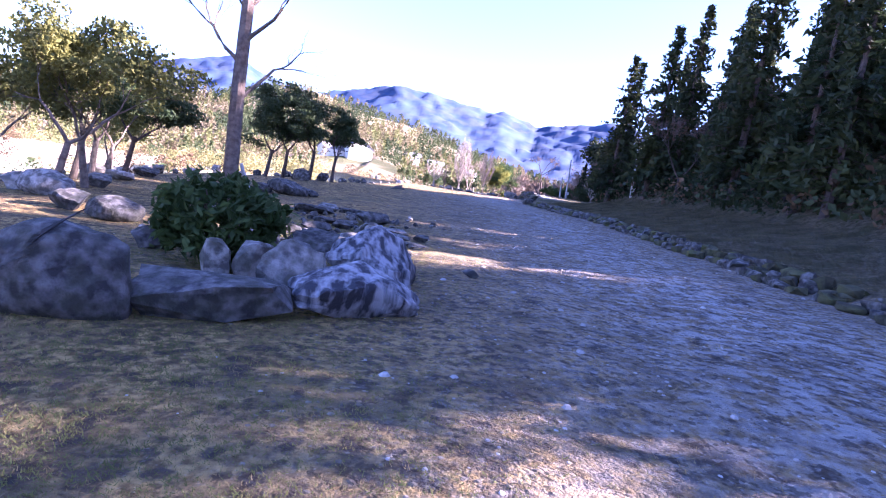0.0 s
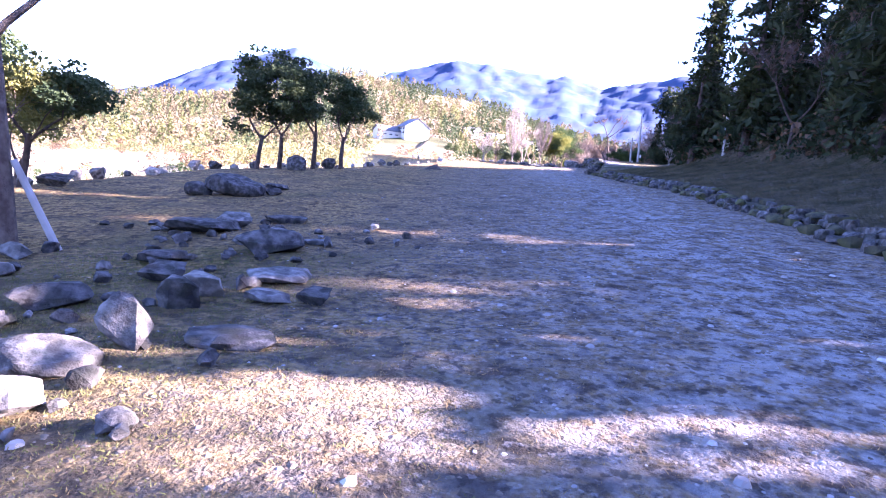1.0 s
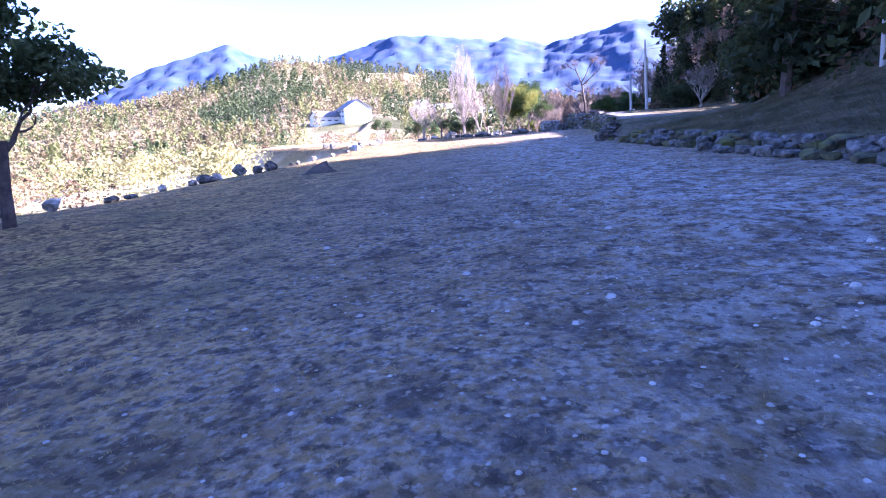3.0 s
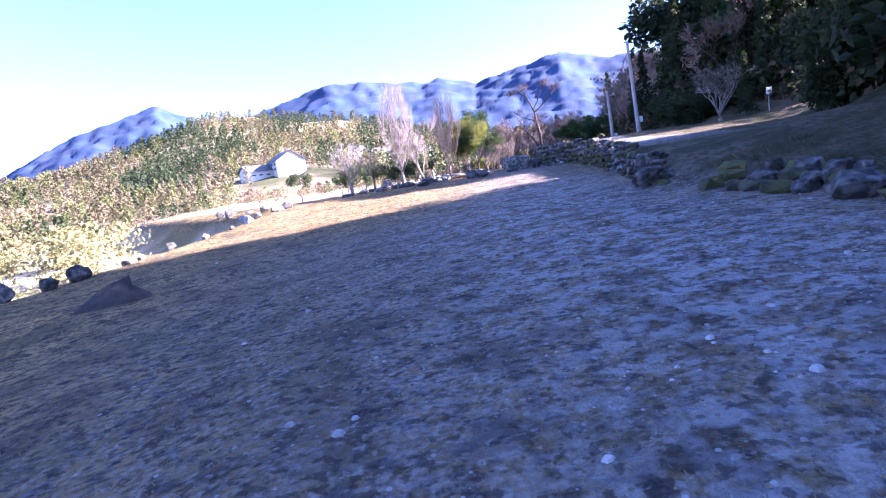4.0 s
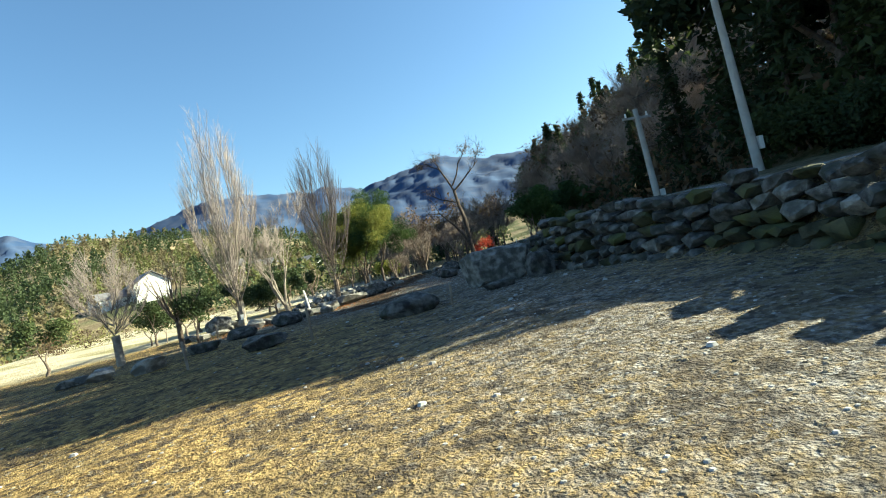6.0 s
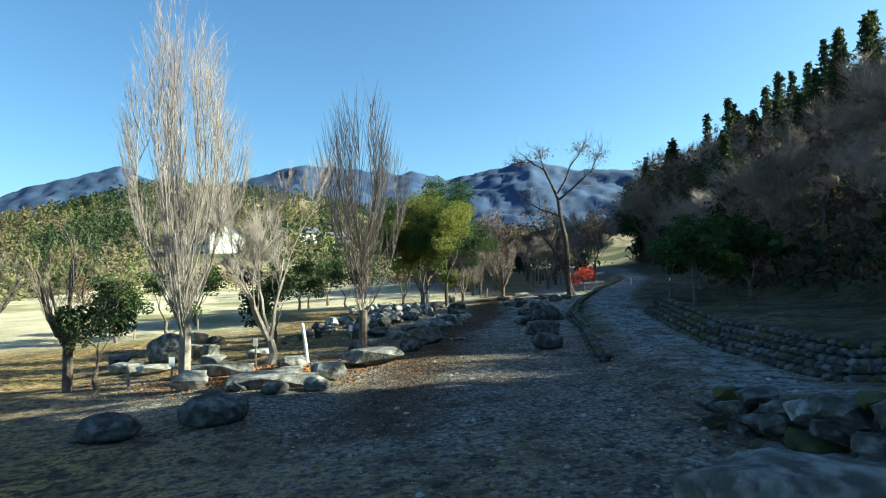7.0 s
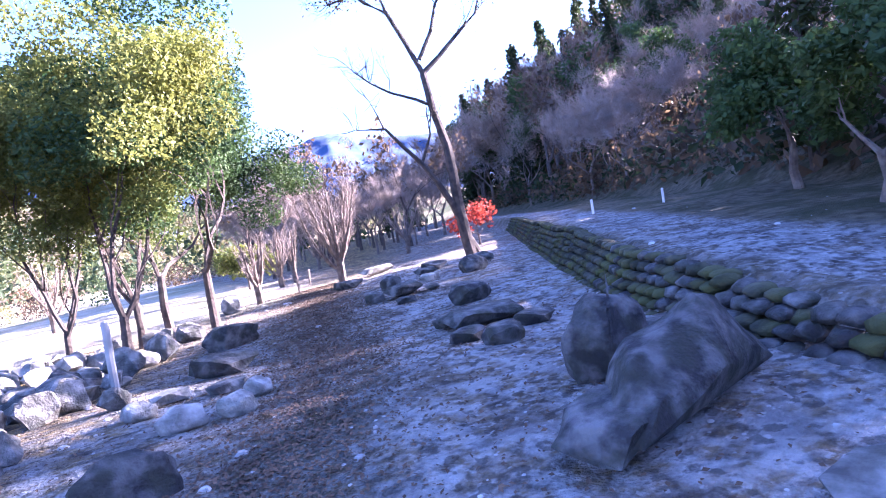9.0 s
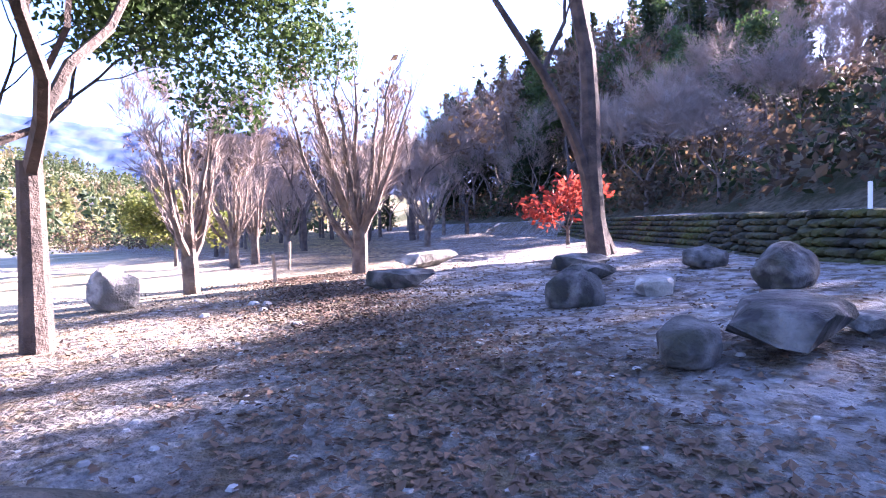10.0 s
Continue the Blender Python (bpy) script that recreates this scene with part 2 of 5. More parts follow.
def ground_material():
    m = bpy.data.materials.new("winter_ground")
    m.use_nodes = True
    nt = m.node_tree
    n, l = nt.nodes, nt.links
    b = n["Principled BSDF"]
    b.inputs["Roughness"].default_value = 0.95
    b.inputs["Specular IOR Level"].default_value = 0.1
    geo = n.new("ShaderNodeNewGeometry")

    def noise_of(scale, lo, hi, detail=6):
        t = n.new("ShaderNodeTexNoise")
        t.inputs["Scale"].default_value, t.inputs["Detail"].default_value = scale, detail
        l.new(geo.outputs["Position"], t.inputs["Vector"])
        r = n.new("ShaderNodeMapRange")
        r.inputs["From Min"].default_value, r.inputs["From Max"].default_value = lo, hi
        l.new(t.outputs["Fac"], r.inputs["Value"])
        return r.outputs[0]

    def mixed(a, b2, fac):
        x = n.new("ShaderNodeMix")
        x.data_type = "RGBA"
        for sock, val in (("A", a), ("B", b2)):
            if isinstance(val, tuple):
                x.inputs[sock].default_value = (*val, 1)
            else:
                l.new(val, x.inputs[sock])
        if isinstance(fac, float):
            x.inputs["Factor"].default_value = fac
        else:
            l.new(fac, x.inputs["Factor"])
        return x.outputs["Result"]

    def zone(name):
        a = n.new("ShaderNodeAttribute")
        a.attribute_name = name
        return a.outputs["Fac"]

    def times(a, c):
        x = n.new("ShaderNodeMath")
        x.operation = "MULTIPLY"
        l.new(a, x.inputs[0])
        if isinstance(c, float):
            x.inputs[1].default_value = c
        else:
            l.new(c, x.inputs[1])
        return x.outputs[0]

    lawn = mixed((0.19, 0.125, 0.05), (0.58, 0.41, 0.165), noise_of(9.0, 0.38, 0.64, 10))
    lawn = mixed(lawn, (0.16, 0.15, 0.06), times(noise_of(0.35, 0.52, 0.66), 0.7))
    lawn = mixed(lawn, (0.07, 0.055, 0.045), times(noise_of(4.2, 0.53, 0.6, 9), 0.85))
    lawn = mixed(lawn, (0.45, 0.4, 0.32), times(noise_of(22.0, 0.62, 0.7), 0.4))
    gravel = mixed((0.1, 0.098, 0.095), (0.44, 0.43, 0.42), noise_of(11.0, 0.38, 0.64, 10))
    gravel = mixed(gravel, (0.1, 0.085, 0.07), times(noise_of(9.0, 0.53, 0.62, 9), 0.75))
    meadow = mixed((0.46, 0.4, 0.27), (0.66, 0.59, 0.43), noise_of(0.5, 0.35, 0.65))
    meadow = mixed(meadow, (0.25, 0.23, 0.1), times(noise_of(0.12, 0.5, 0.62), 0.8))
    woods = mixed((0.17, 0.135, 0.085), (0.33, 0.27, 0.165), noise_of(0.08, 0.35, 0.65, 10))
    woods = mixed(woods, (0.06, 0.075, 0.03), times(noise_of(0.02, 0.5, 0.58, 10), 0.85))
    col = mixed(lawn, gravel, zone("worn"))
    col = mixed(col, (0.19, 0.145, 0.085), times(noise_of(0.7, 0.5, 0.62, 5), 0.5))
    col = mixed(col, (0.06, 0.05, 0.042), times(noise_of(2.1, 0.57, 0.63, 8), 0.6))
    col = mixed(col, (0.56, 0.57, 0.58), times(times(noise_of(3.2, 0.44, 0.58, 10), zone("frost")), 0.7))
    col = mixed(col, (0.075, 0.06, 0.05), times(noise_of(1.1, 0.5, 0.66, 10), 0.55))
    col = mixed(col, (0.045, 0.04, 0.036), times(noise_of(6.5, 0.56, 0.61, 10), 0.6))
    col = mixed(col, (0.58, 0.57, 0.55), times(times(noise_of(8.5, 0.61, 0.66, 8), zone("worn")), 0.6))
    bank = mixed((0.07, 0.065, 0.035), (0.2, 0.17, 0.11), noise_of(4.0, 0.35, 0.65, 10))
    bank = mixed(bank, (0.05, 0.06, 0.022), times(noise_of(0.6, 0.48, 0.6, 8), 0.8))
    col = mixed(col, bank, zone("bank"))
    col = mixed(col, meadow, zone("meadow"))
    col = mixed(col, woods, zone("woods"))
    l.new(col, b.inputs["Base Color"])
    t2, t3, bp, add = n.new("ShaderNodeTexNoise"), n.new("ShaderNodeTexNoise"), n.new("ShaderNodeBump"), n.new("ShaderNodeMath")
    t2.inputs["Scale"].default_value, t2.inputs["Detail"].default_value = 5.0, 10
    t3.inputs["Scale"].default_value, t3.inputs["Detail"].default_value = 28.0, 6
    for t in (t2, t3):
        l.new(geo.outputs["Position"], t.inputs["Vector"])
    l.new(t2.outputs["Fac"], add.inputs[0])
    l.new(t3.outputs["Fac"], add.inputs[1])
    l.new(add.outputs[0], bp.inputs["Height"])
    bp.inputs["Strength"].default_value, bp.inputs["Distance"].default_value = 0.9, 0.2
    l.new(bp.outputs[0], b.inputs["Normal"])
    return m


# ---- the lie of the land ----
EDGE_RIGHT = [(-40, 9), (0, 10), (20, 12), (30, 13.2), (45, 14.8), (55, 14.2), (62, 14), (69, 14), (77, 16), (84, 17.2), (92, 17), (103, 18.7), (108, 20.5), (112, 21.7), (115, 22.9), (118.5, 25.1), (122.6, 27.6), (127.6, 30.8), (135, 35.5), (160, 47), (220, 75), (400, 150)]
WALL_RISE = [(0, 0.35), (66, 0.32), (68.5, 0.35), (70, 0.62), (72, 0.85), (77, 1.0), (84, 1.18), (92, 1.35), (95, 0.75), (98, 0.12), (103, 0.1), (106, 0.15), (108, 0.16), (110, 0.24), (112, 0.36), (114, 0.54), (120, 0.68), (135, 0.62), (160, 0.5)]
EDGE_LEFT = [(-40, -16), (30, -17), (50, -16), (57, -13), (64, -9.5), (75, -7), (85, -2), (94, -1), (104, -10), (115, -18), (140, -22), (200, -25)]
FOREST_AT = [(-40, 8), (56, 8.5), (66, 8), (75, 9), (100, 10), (115, 8.5), (135, 8), (160, 8)]
HILL = [(-180, 3), (-60, 3), (-35, 2.6), (-29, 3.6), (-23, 4.8), (-20, 5.7), (-15, 7.2), (-10, 7.4), (-5.4, 6.3), (0, 4.9), (5, 3.6), (10.6, 2.7), (20, 2), (60, 2), (180, 3)]


def height(x, y):
    x, y = np.asarray(x, float), np.asarray(y, float)
    yy = np.clip(y, -60, 200)
    d = x - interp(y, EDGE_RIGHT)
    x_all, x = x, x - ease(68, 76, y) * np.clip(d - 0.9, 0, 60)
    plane = -1.31 + 0.073 * np.clip(x, -40, 40) + 0.025 * yy
    w = ease(76, 98, y)
    z = plane * (1 - w) + (1.94 + 0.036 * np.clip((x - 16) * 0.968 - (y - 105) * 0.25, -22, 22)) * w
    x = x_all
    start = interp(y, FOREST_AT)
    z = z + interp(y, WALL_RISE) * ease(0.15, 0.9, d)
    slope = interp(y, [(0, 0.19), (60, 0.19), (74, 0.03), (130, 0.02)])
    z = z + slope * np.clip(d - 0.8, 0, start)
    z = z + 0.6 * ease(3.4, 4.2, d) * ease(95, 99, y) * (1 - ease(107, 113, y))
    # hollow added to the hill so low sun can reach the lawn
    sun_hollow = np.exp(-(((x * 0.06 + y - 83) / 8) ** 2))
    z = z + 38 * (1 - np.exp(-np.clip(d - start, 0, 200) * 0.5 / 38)) * (1 - ease(180, 420, y)) * (1 - 0.65 * sun_hollow)
    z = z + 0.4 * np.exp(-(((x + 9) / 7) ** 2) - ((y - 50) / 9) ** 2)
    e = interp(y, EDGE_LEFT) - x
    z = z - 2.2 * ease(0, 5, e) - 0.07 * np.clip(e - 4, 0, 110)
    far = np.hypot(x - 5, y - 60)
    az = np.degrees(np.arctan2(x - 5, y - 60))
    top = np.tan(np.radians(interp(az, HILL))) * 700
    z = z + (top + 6) * np.clip((far - 170) / 530, 0, 1.0) ** 1.35 * (1 - 0.5 * ease(760, 1400, far))
    return z


def bumps(x, y):
    p = Vector((x, y, 0))
    near = 1 - float(ease(150, 260, math.hypot(x - 5, y - 60)))
    z = near * (0.10 * noise.noise(p * 0.35) + 0.035 * noise.noise(p * 1.3))
    far = math.hypot(x - 5, y - 60)
    if far > 200:
        z += min(1, (far - 200) / 400) * 14 * noise.fractal(p * 0.008, 1.0, 2.0, 4)
    return z


def out_from(a, b, step, growth, limit):
    lo, hi, s = [a], [b], step
    mid = list(np.arange(a, b + step / 2, step))
    v, s = a, step
    low = []
    while v > -limit:
        s *= growth
        v -= s
        low.append(v)
    v, s = mid[-1], step
    high = []
    while v < limit:
        s *= growth
        v += s
        high.append(v)
    return np.array(low[::-1] + mid + high)


M_GROUND = ground_material()
gx, gy = out_from(-26, 44, 0.5, 1.16, 3600), out_from(-10, 140, 0.5, 1.16, 3600)
GROUND_BOX = (-26.0, 44.0, -10.0, 140.0)
LOW_X, LOW_Y = int(np.searchsorted(gx, -26.0 - 1e-6)), int(np.searchsorted(gy, -10.0 - 1e-6))
GX, GY = np.meshgrid(gx, gy)
GZ = height(GX, GY) + np.array([[bumps(x, y) for x in gx] for y in gy])
verts = np.stack([GX, GY, GZ], -1).reshape(-1, 3)
nx = len(gx)
faces = [(r * nx + c, r * nx + c + 1, (r + 1) * nx + c + 1, (r + 1) * nx + c) for r in range(len(gy) - 1) for c in range(nx - 1)]
me = bpy.data.meshes.new("ground")
me.from_pydata(verts.tolist(), [], faces)
me.materials.append(M_GROUND)
me.shade_smooth()
GRID_X, GRID_Y, GRID_Z = gx.tolist(), gy.tolist(), GZ.tolist()


def ground_at(x, y):
    """The ground's height, read off its own mesh."""
    i = int((x - GROUND_BOX[0]) / 0.5) + LOW_X if GROUND_BOX[0] < x < GROUND_BOX[1] else int(np.searchsorted(gx, x)) - 1
    j = int((y - GROUND_BOX[2]) / 0.5) + LOW_Y if GROUND_BOX[2] < y < GROUND_BOX[3] else int(np.searchsorted(gy, y)) - 1
    i, j = min(max(i, 0), len(GRID_X) - 2), min(max(j, 0), len(GRID_Y) - 2)
    u = (x - GRID_X[i]) / (GRID_X[i + 1] - GRID_X[i])
    v = (y - GRID_Y[j]) / (GRID_Y[j + 1] - GRID_Y[j])
    low, high = GRID_Z[j], GRID_Z[j + 1]
    return (low[i] * (1 - u) + low[i + 1] * u) * (1 - v) + (high[i] * (1 - u) + high[i + 1] * u) * v


fx, fy = verts[:, 0], verts[:, 1]
dk, dl = fx - interp(fy, EDGE_RIGHT), interp(fy, EDGE_LEFT) - fx
reach = np.hypot(fx - 5, fy - 60)
track = np.exp(-((fx - interp(fy, [(0, 6.5), (40, 9), (70, 12), (84, 13.5), (95, 16), (110, 17.5), (125, 20), (140, 24)])) / 3.0) ** 2) * 0.75
# beyond a narrow road strip, dark bank colour stands in for shade
upper = ease(0.6, 1.2, dk) * (1 - ease(3.0, 3.6, dk)) * ease(95, 99, fy) + ease(0.6, 1.2, dk) * (1 - ease(0.8, 1.1, dk / interp(fy, [(74, 6), (80, 3), (85, 2.5)]))) * ease(72, 76, fy) * (1 - ease(95, 100, fy))
soil = np.exp(-((fx + 3.2) / 3.4) ** 2 - ((fy - 16) / 8) ** 2) + 0.7 * np.exp(-((fx - interp(fy, [(98, 12.5), (110, 16), (116, 19), (130, 23)])) / 1.0) ** 2) * ease(98, 106, fy) * (1 - ease(126, 134, fy)) + 0.9 * np.exp(-((fx - 13) / 3.0) ** 2 - ((fy - 110) / 5) ** 2)
frost = 0.9 * np.exp(-((dk + 4.2) / 3.6) ** 2) * (1 - ease(0.0, 0.4, dk)) * (1 - ease(75, 80, fy)) + 0.7 * upper + 0.75 * ease(106, 110, fy) * ease(-9.5, -7.0, dk) * (1 - ease(-0.2, 0.2, dk)) * (1 - ease(126, 132, fy))
sand = 0.9 * np.exp(-((fx - 9.5) / 4.5) ** 2 - ((fy - 102.5) / 3.2) ** 2)
flat_park = ease(113, 118, fy) * (1 - ease(6, 10, fx)) * (1 - ease(120, 200, reach)) + ease(126, 129, fy) * (1 - ease(20, 24, fx)) * (1 - ease(120, 200, reach))
zones = {"frost": np.clip(frost, 0, 1), "worn": np.clip(sand + np.maximum(np.maximum(track, upper), 0.6 * (1 - ease(68, 78, fy)) * ease(-3, 5, fx) + 0.8 * ease(92, 99, fy) * ease(-4, 1, dk + 6)), 0, 1), "bank": np.clip(ease(0.3, 0.9, dk) * np.where(fy < 74, 1.0, np.clip(1 - upper, 0, 1)) * 0.9 + 0.8 * soil, 0, 1), "meadow": np.clip(ease(0.5, 4, dl) * (1 - ease(120, 200, reach)) + 0.85 * flat_park, 0, 1), "woods": np.clip(ease(140, 220, reach) + ease(10, 14, dk), 0, 1)}
for key, val in zones.items():
    me.attributes.new(key, "FLOAT", "POINT").data.foreach_set("value", val.astype(np.float32))
ground = tagged(new("ground", me), "dry winter lawn with bare gravel and slopes around it", "ground", kind="structure")

# ---- mountains ----
RIDGE = [(-70, 2.5), (-45, 2.0), (-35, 2.0), (-31, 3.3), (-25, 6.4), (-18.5, 8.6), (-15.6, 7.4), (-12, 6.8), (-8.5, 7.7), (-3.6, 9.4), (-0.5, 9.4), (3.2, 8.9), (5.9, 8.6), (7.5, 8.9), (11, 8.0), (15, 9.0), (19.1, 9.7), (22.9, 8.7), (30, 8.2), (45, 7), (70, 5)]
# distance haze is painted into the base colour as blue
M_MOUNTAIN = material("mountain_woods_painted_haze", (0.02, 0.045, 0.11), (0.042, 0.062, 0.115), 0.02, 0.95, 0, detail=14, spread=(0.42, 0.58), color3=(0.045, 0.08, 0.16), scale3=0.008)
mv, mf = [], []
azs, ds = np.arange(-70, 70.01, 0.3), np.linspace(1350, 2500, 52)
for a in azs:
    el = float(interp(a, RIDGE)) + 0.4
    for k, dd in enumerate(ds):
        u = k / (len(ds) - 1)
        p = Vector((5 + math.sin(radians(a)) * dd, 60 + math.cos(radians(a)) * dd, 0))
        z = math.tan(radians(el)) * 2300 * min(1, (u * 1.12)) ** 1.25
        rug = noise.ridged_multi_fractal(p * 0.0045, 0.9, 2.1, 6, 0.9, 2.0) - 0.9
        z += rug * 17 * min(1, 4 * u) * (1 - 0.8 * ease(0.8, 0.95, u)) + 9 * noise.fractal(p * 0.02, 1, 2, 3)
        mv.append((p.x, p.y, z * (1 if u < 0.97 else 0.9)))
nd = len(ds)
for i in range(len(azs) - 1):
    for k in range(nd - 1):
        mf.append((i * nd + k, (i + 1) * nd + k, (i + 1) * nd + k + 1, i * nd + k + 1))
me = bpy.data.meshes.new("mountains")
me.from_pydata(mv, [], mf)
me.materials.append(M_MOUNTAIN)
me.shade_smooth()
tagged(new("backdrop_mountains", me), "wooded mountain range with blue haze painted into its colour", "mountain", kind="structure")

# ---- trees ----
def conifer(seed, tall, wide, clumps, mat, droop=0.35, start=0.12):
    r = random.Random(seed)
    wood, crown = Shape(), Shape()
    wood.tube([(0, 0, -0.6), (0, 0, tall * 0.5), (0, 0, tall * 0.97)], [tall * 0.018, tall * 0.011, 0.03], 7)
    levels = 26
    for k in range(levels):
        u = k / levels
        z = tall * (start + (1 - start) * u)
        reach = wide * (1 - u) ** 0.85 * r.uniform(0.7, 1.12) + 0.25
        arms = max(5, int(clumps * (1 - 0.6 * u) / levels / 5))
        for a in range(arms):
            w = r.uniform(0, 6.283)
            ln = reach * r.uniform(0.6, 1.12)
            wood.tube([(0, 0, z), (math.cos(w) * ln * 0.9, math.sin(w) * ln * 0.9, z - droop * ln * 0.8)], [0.035, 0.012], 3, False)
            for s in range(13):
                q = 0.12 + 0.88 * (s + r.random()) / 13
                c = (math.cos(w) * ln * q + r.gauss(0, 0.16), math.sin(w) * ln * q + r.gauss(0, 0.16), z - droop * ln * q * q + r.gauss(0, 0.2) + 0.2 * q)
                crown.leaf(c, r.uniform(0.25, 0.5) * (1.25 - 0.4 * u), r, 2.2, 0.6)
    return wood.mesh("trunk", M_BARK_DARK), crown.mesh("crown", mat)


def grow(wood, twigs, tips, p, way, ln, rad, depth, r, spread, upward, kink=0.12, sides=5):
    pts, rads, d = [p.copy()], [rad], way.normalized()
    steps = 4 if depth > 1 else 3
    for k in range(steps):
        d = (d + Vector((r.gauss(0, kink), r.gauss(0, kink), r.gauss(0, kink) + upward * 0.12))).normalized()
        p = p + d * ln / steps
        pts.append(p.copy())
        rads.append(rad * (1 - 0.42 * (k + 1) / steps))
    (wood if rad > 0.012 else twigs).tube(pts, rads, sides if rad > 0.03 else 3, rad > 0.03)
    if depth <= 0:
        tips.append((p.copy(), d.copy()))
        return
    kids = r.choice((2, 3, 3)) if depth > 1 else 3
    for k in range(kids):
        side = d.orthogonal().normalized()
        side = Matrix.Rotation(r.uniform(0, 6.283), 3, d) @ side
        nd = (d + side * spread * r.uniform(0.5, 1.2) + Vector((0, 0, upward * 0.3))).normalized()
        at = pts[-1] if k == 0 else pts[r.randint(1, len(pts) - 1)]
        grow(wood, twigs, tips, at, nd, ln * r.uniform(0.58, 0.82), rads[-1] * r.uniform(0.6, 0.85), depth - 1, r, spread, upward, kink, sides)


def bare_tree(seed, trunk_h, rad, depth, spread, upward, stems=1, ln=None, twig_n=5, twig_len=0.5, lean=(0, 0), kink=0.12, tw=0.006):
    """Trunk and twigs of a leafless tree."""
    r = random.Random(seed)
    wood, twigs, tips = Shape(), Shape(), []
    top = Vector((lean[0], lean[1], trunk_h))
    wood.tube([(0, 0, -0.4), (lean[0] * 0.06, lean[1] * 0.06, 0.12), Vector(top) * 0.5 + Vector((r.gauss(0, 0.05), r.gauss(0, 0.05), 0)), top], [rad * 1.6, rad * 1.12, rad * 0.95, rad * 0.8], 9)
    for k in range(stems):
        w = 6.283 * k / stems + r.uniform(-0.4, 0.4)
        way = Vector((math.cos(w) * spread, math.sin(w) * spread, 1.0 if stems > 1 else 1.3)) + Vector((lean[0], lean[1], 0)) * 0.3
        base = top * (1 - 0.15 * r.random()) if stems > 1 else top
        grow(wood, twigs, tips, base, way, (ln or trunk_h) * r.uniform(0.85, 1.15), rad * (0.75 if stems == 1 else 0.55), depth, r, spread, upward, kink)
    for p, d in tips:
        for _ in range(twig_n):
            way = (d + Vector((r.gauss(0, spread * 0.7), r.gauss(0, spread * 0.7), r.gauss(0, 0.3) + upward * 0.3))).normalized() * twig_len * r.uniform(0.5, 1.3)
            twigs.blade(p - d * r.uniform(0, 0.4) * twig_len, way, tw)
    return wood, twigs, tips


def leafy_tree(seed, trunk_h, rad, depth, spread, upward, ln, mat, per_tip, size, fuzz, stems=1, bark=None, lean=(0, 0), flat=1.0):
    r = random.Random(seed + 5)
    wood, twigs, tips = bare_tree(seed, trunk_h, rad, depth, spread, upward, stems, ln, 0, 0.3, lean, 0.16)
    wood.add(twigs.v, twigs.f)
    crown = Shape()
    for p, d in tips:
        for _ in range(per_tip):
            q = Vector((r.uniform(-1, 1), r.uniform(-1, 1), r.uniform(-1, 1)))
            c = p + Vector((q.x, q.y, q.z * 0.75 * flat)) * fuzz * 1.75 / max(1.0, q.length)
            crown.leaf(c, size * r.uniform(0.6, 1.3), r, 1.5, 0.4)
    return wood.mesh("trunk", bark or M_BARK), crown.mesh("crown", mat)


def plant(name, meshes, x, y, label, category="tree", group="", turn=0.0, size=1.0, names=("trunk", "crown"), sink=0.1, z=None):
    ob = thing(name, label, category, group, pose(x, y, (ground_at(x, y) if z is None else z) - sink, 0, 0, turn) @ Matrix.Scale(size, 4))
    for nm, me_ in zip(names, meshes):
        part(nm, me_, None, ob)
    return ob


# forest on the slope
CEDARS = [conifer(s, 20 + 2 * (s % 3), 3.9 + 0.4 * (s % 2), 1150, M_CEDAR) for s in range(4)]
BROWN = []
for s in range(4):
    wd, tw, tips = bare_tree(40 + s, 2.2, 0.14, 4, 0.55, 0.5, 2, 2.4, 9, 0.9, (0, 0), 0.14, 0.012)
    fol = Shape()
    rr = random.Random(s)
    for p, d in tips:
        if rr.random() < 0.75:
            for _ in range(3):
                fol.leaf(p + Vector((rr.gauss(0, 0.35), rr.gauss(0, 0.35), rr.gauss(0, 0.3))), rr.uniform(0.12, 0.3), rr)
    BROWN.append((wd.mesh("trunk", M_BARK_DARK), tw.mesh("branchwork", M_TWIG_BROWN), fol.mesh("crown", M_BROWN_LEAF)))
# paler twigs and bark put the far slope's sunlight into the colour
HAZY = []
for s in range(3):
    wd, tw, tips = bare_tree(240 + s, 1.6, 0.1, 5, 0.62, 0.45, 3, 2.0, 9, 0.9, (0, 0), 0.16, 0.009)
    HAZY.append((wd.mesh("trunk", M_BARK), tw.mesh("branchwork", M_TWIG)))
BROAD = [leafy_tree(60 + s, 2.0, 0.2, 4, 0.75, 0.35, 2.6, M_EVERGREEN, 60, 0.19, 0.5, 2, M_BARK_DARK) for s in range(3)]
BIG_ROUND = leafy_tree(64, 1.6, 0.3, 4, 0.8, 0.2, 2.7, M_CEDAR, 46, 0.34, 0.75, 3)

def natural(meshes):
    """The height of a tree as it was grown."""
    return max(v.co.z for me_ in meshes for v in me_.vertices)


TALL = {id(k): natural(k) for kinds in (CEDARS, BROWN, HAZY, BROAD) for k in kinds}
# gaps left between trees so sun stripes reach the lawn
SUN_GAPS = ((4.6, 1.9), (14.2, 1.05), (17.6, 1.05), (25.3, 1.9), (57.0, 1.55), (63.6, 1.6), (130.6, 2.6))
# x where tree shade should end on each sun line; sets tree heights
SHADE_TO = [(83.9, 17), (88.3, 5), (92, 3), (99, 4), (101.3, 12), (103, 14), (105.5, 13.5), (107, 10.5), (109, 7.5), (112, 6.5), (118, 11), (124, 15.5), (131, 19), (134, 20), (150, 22)]
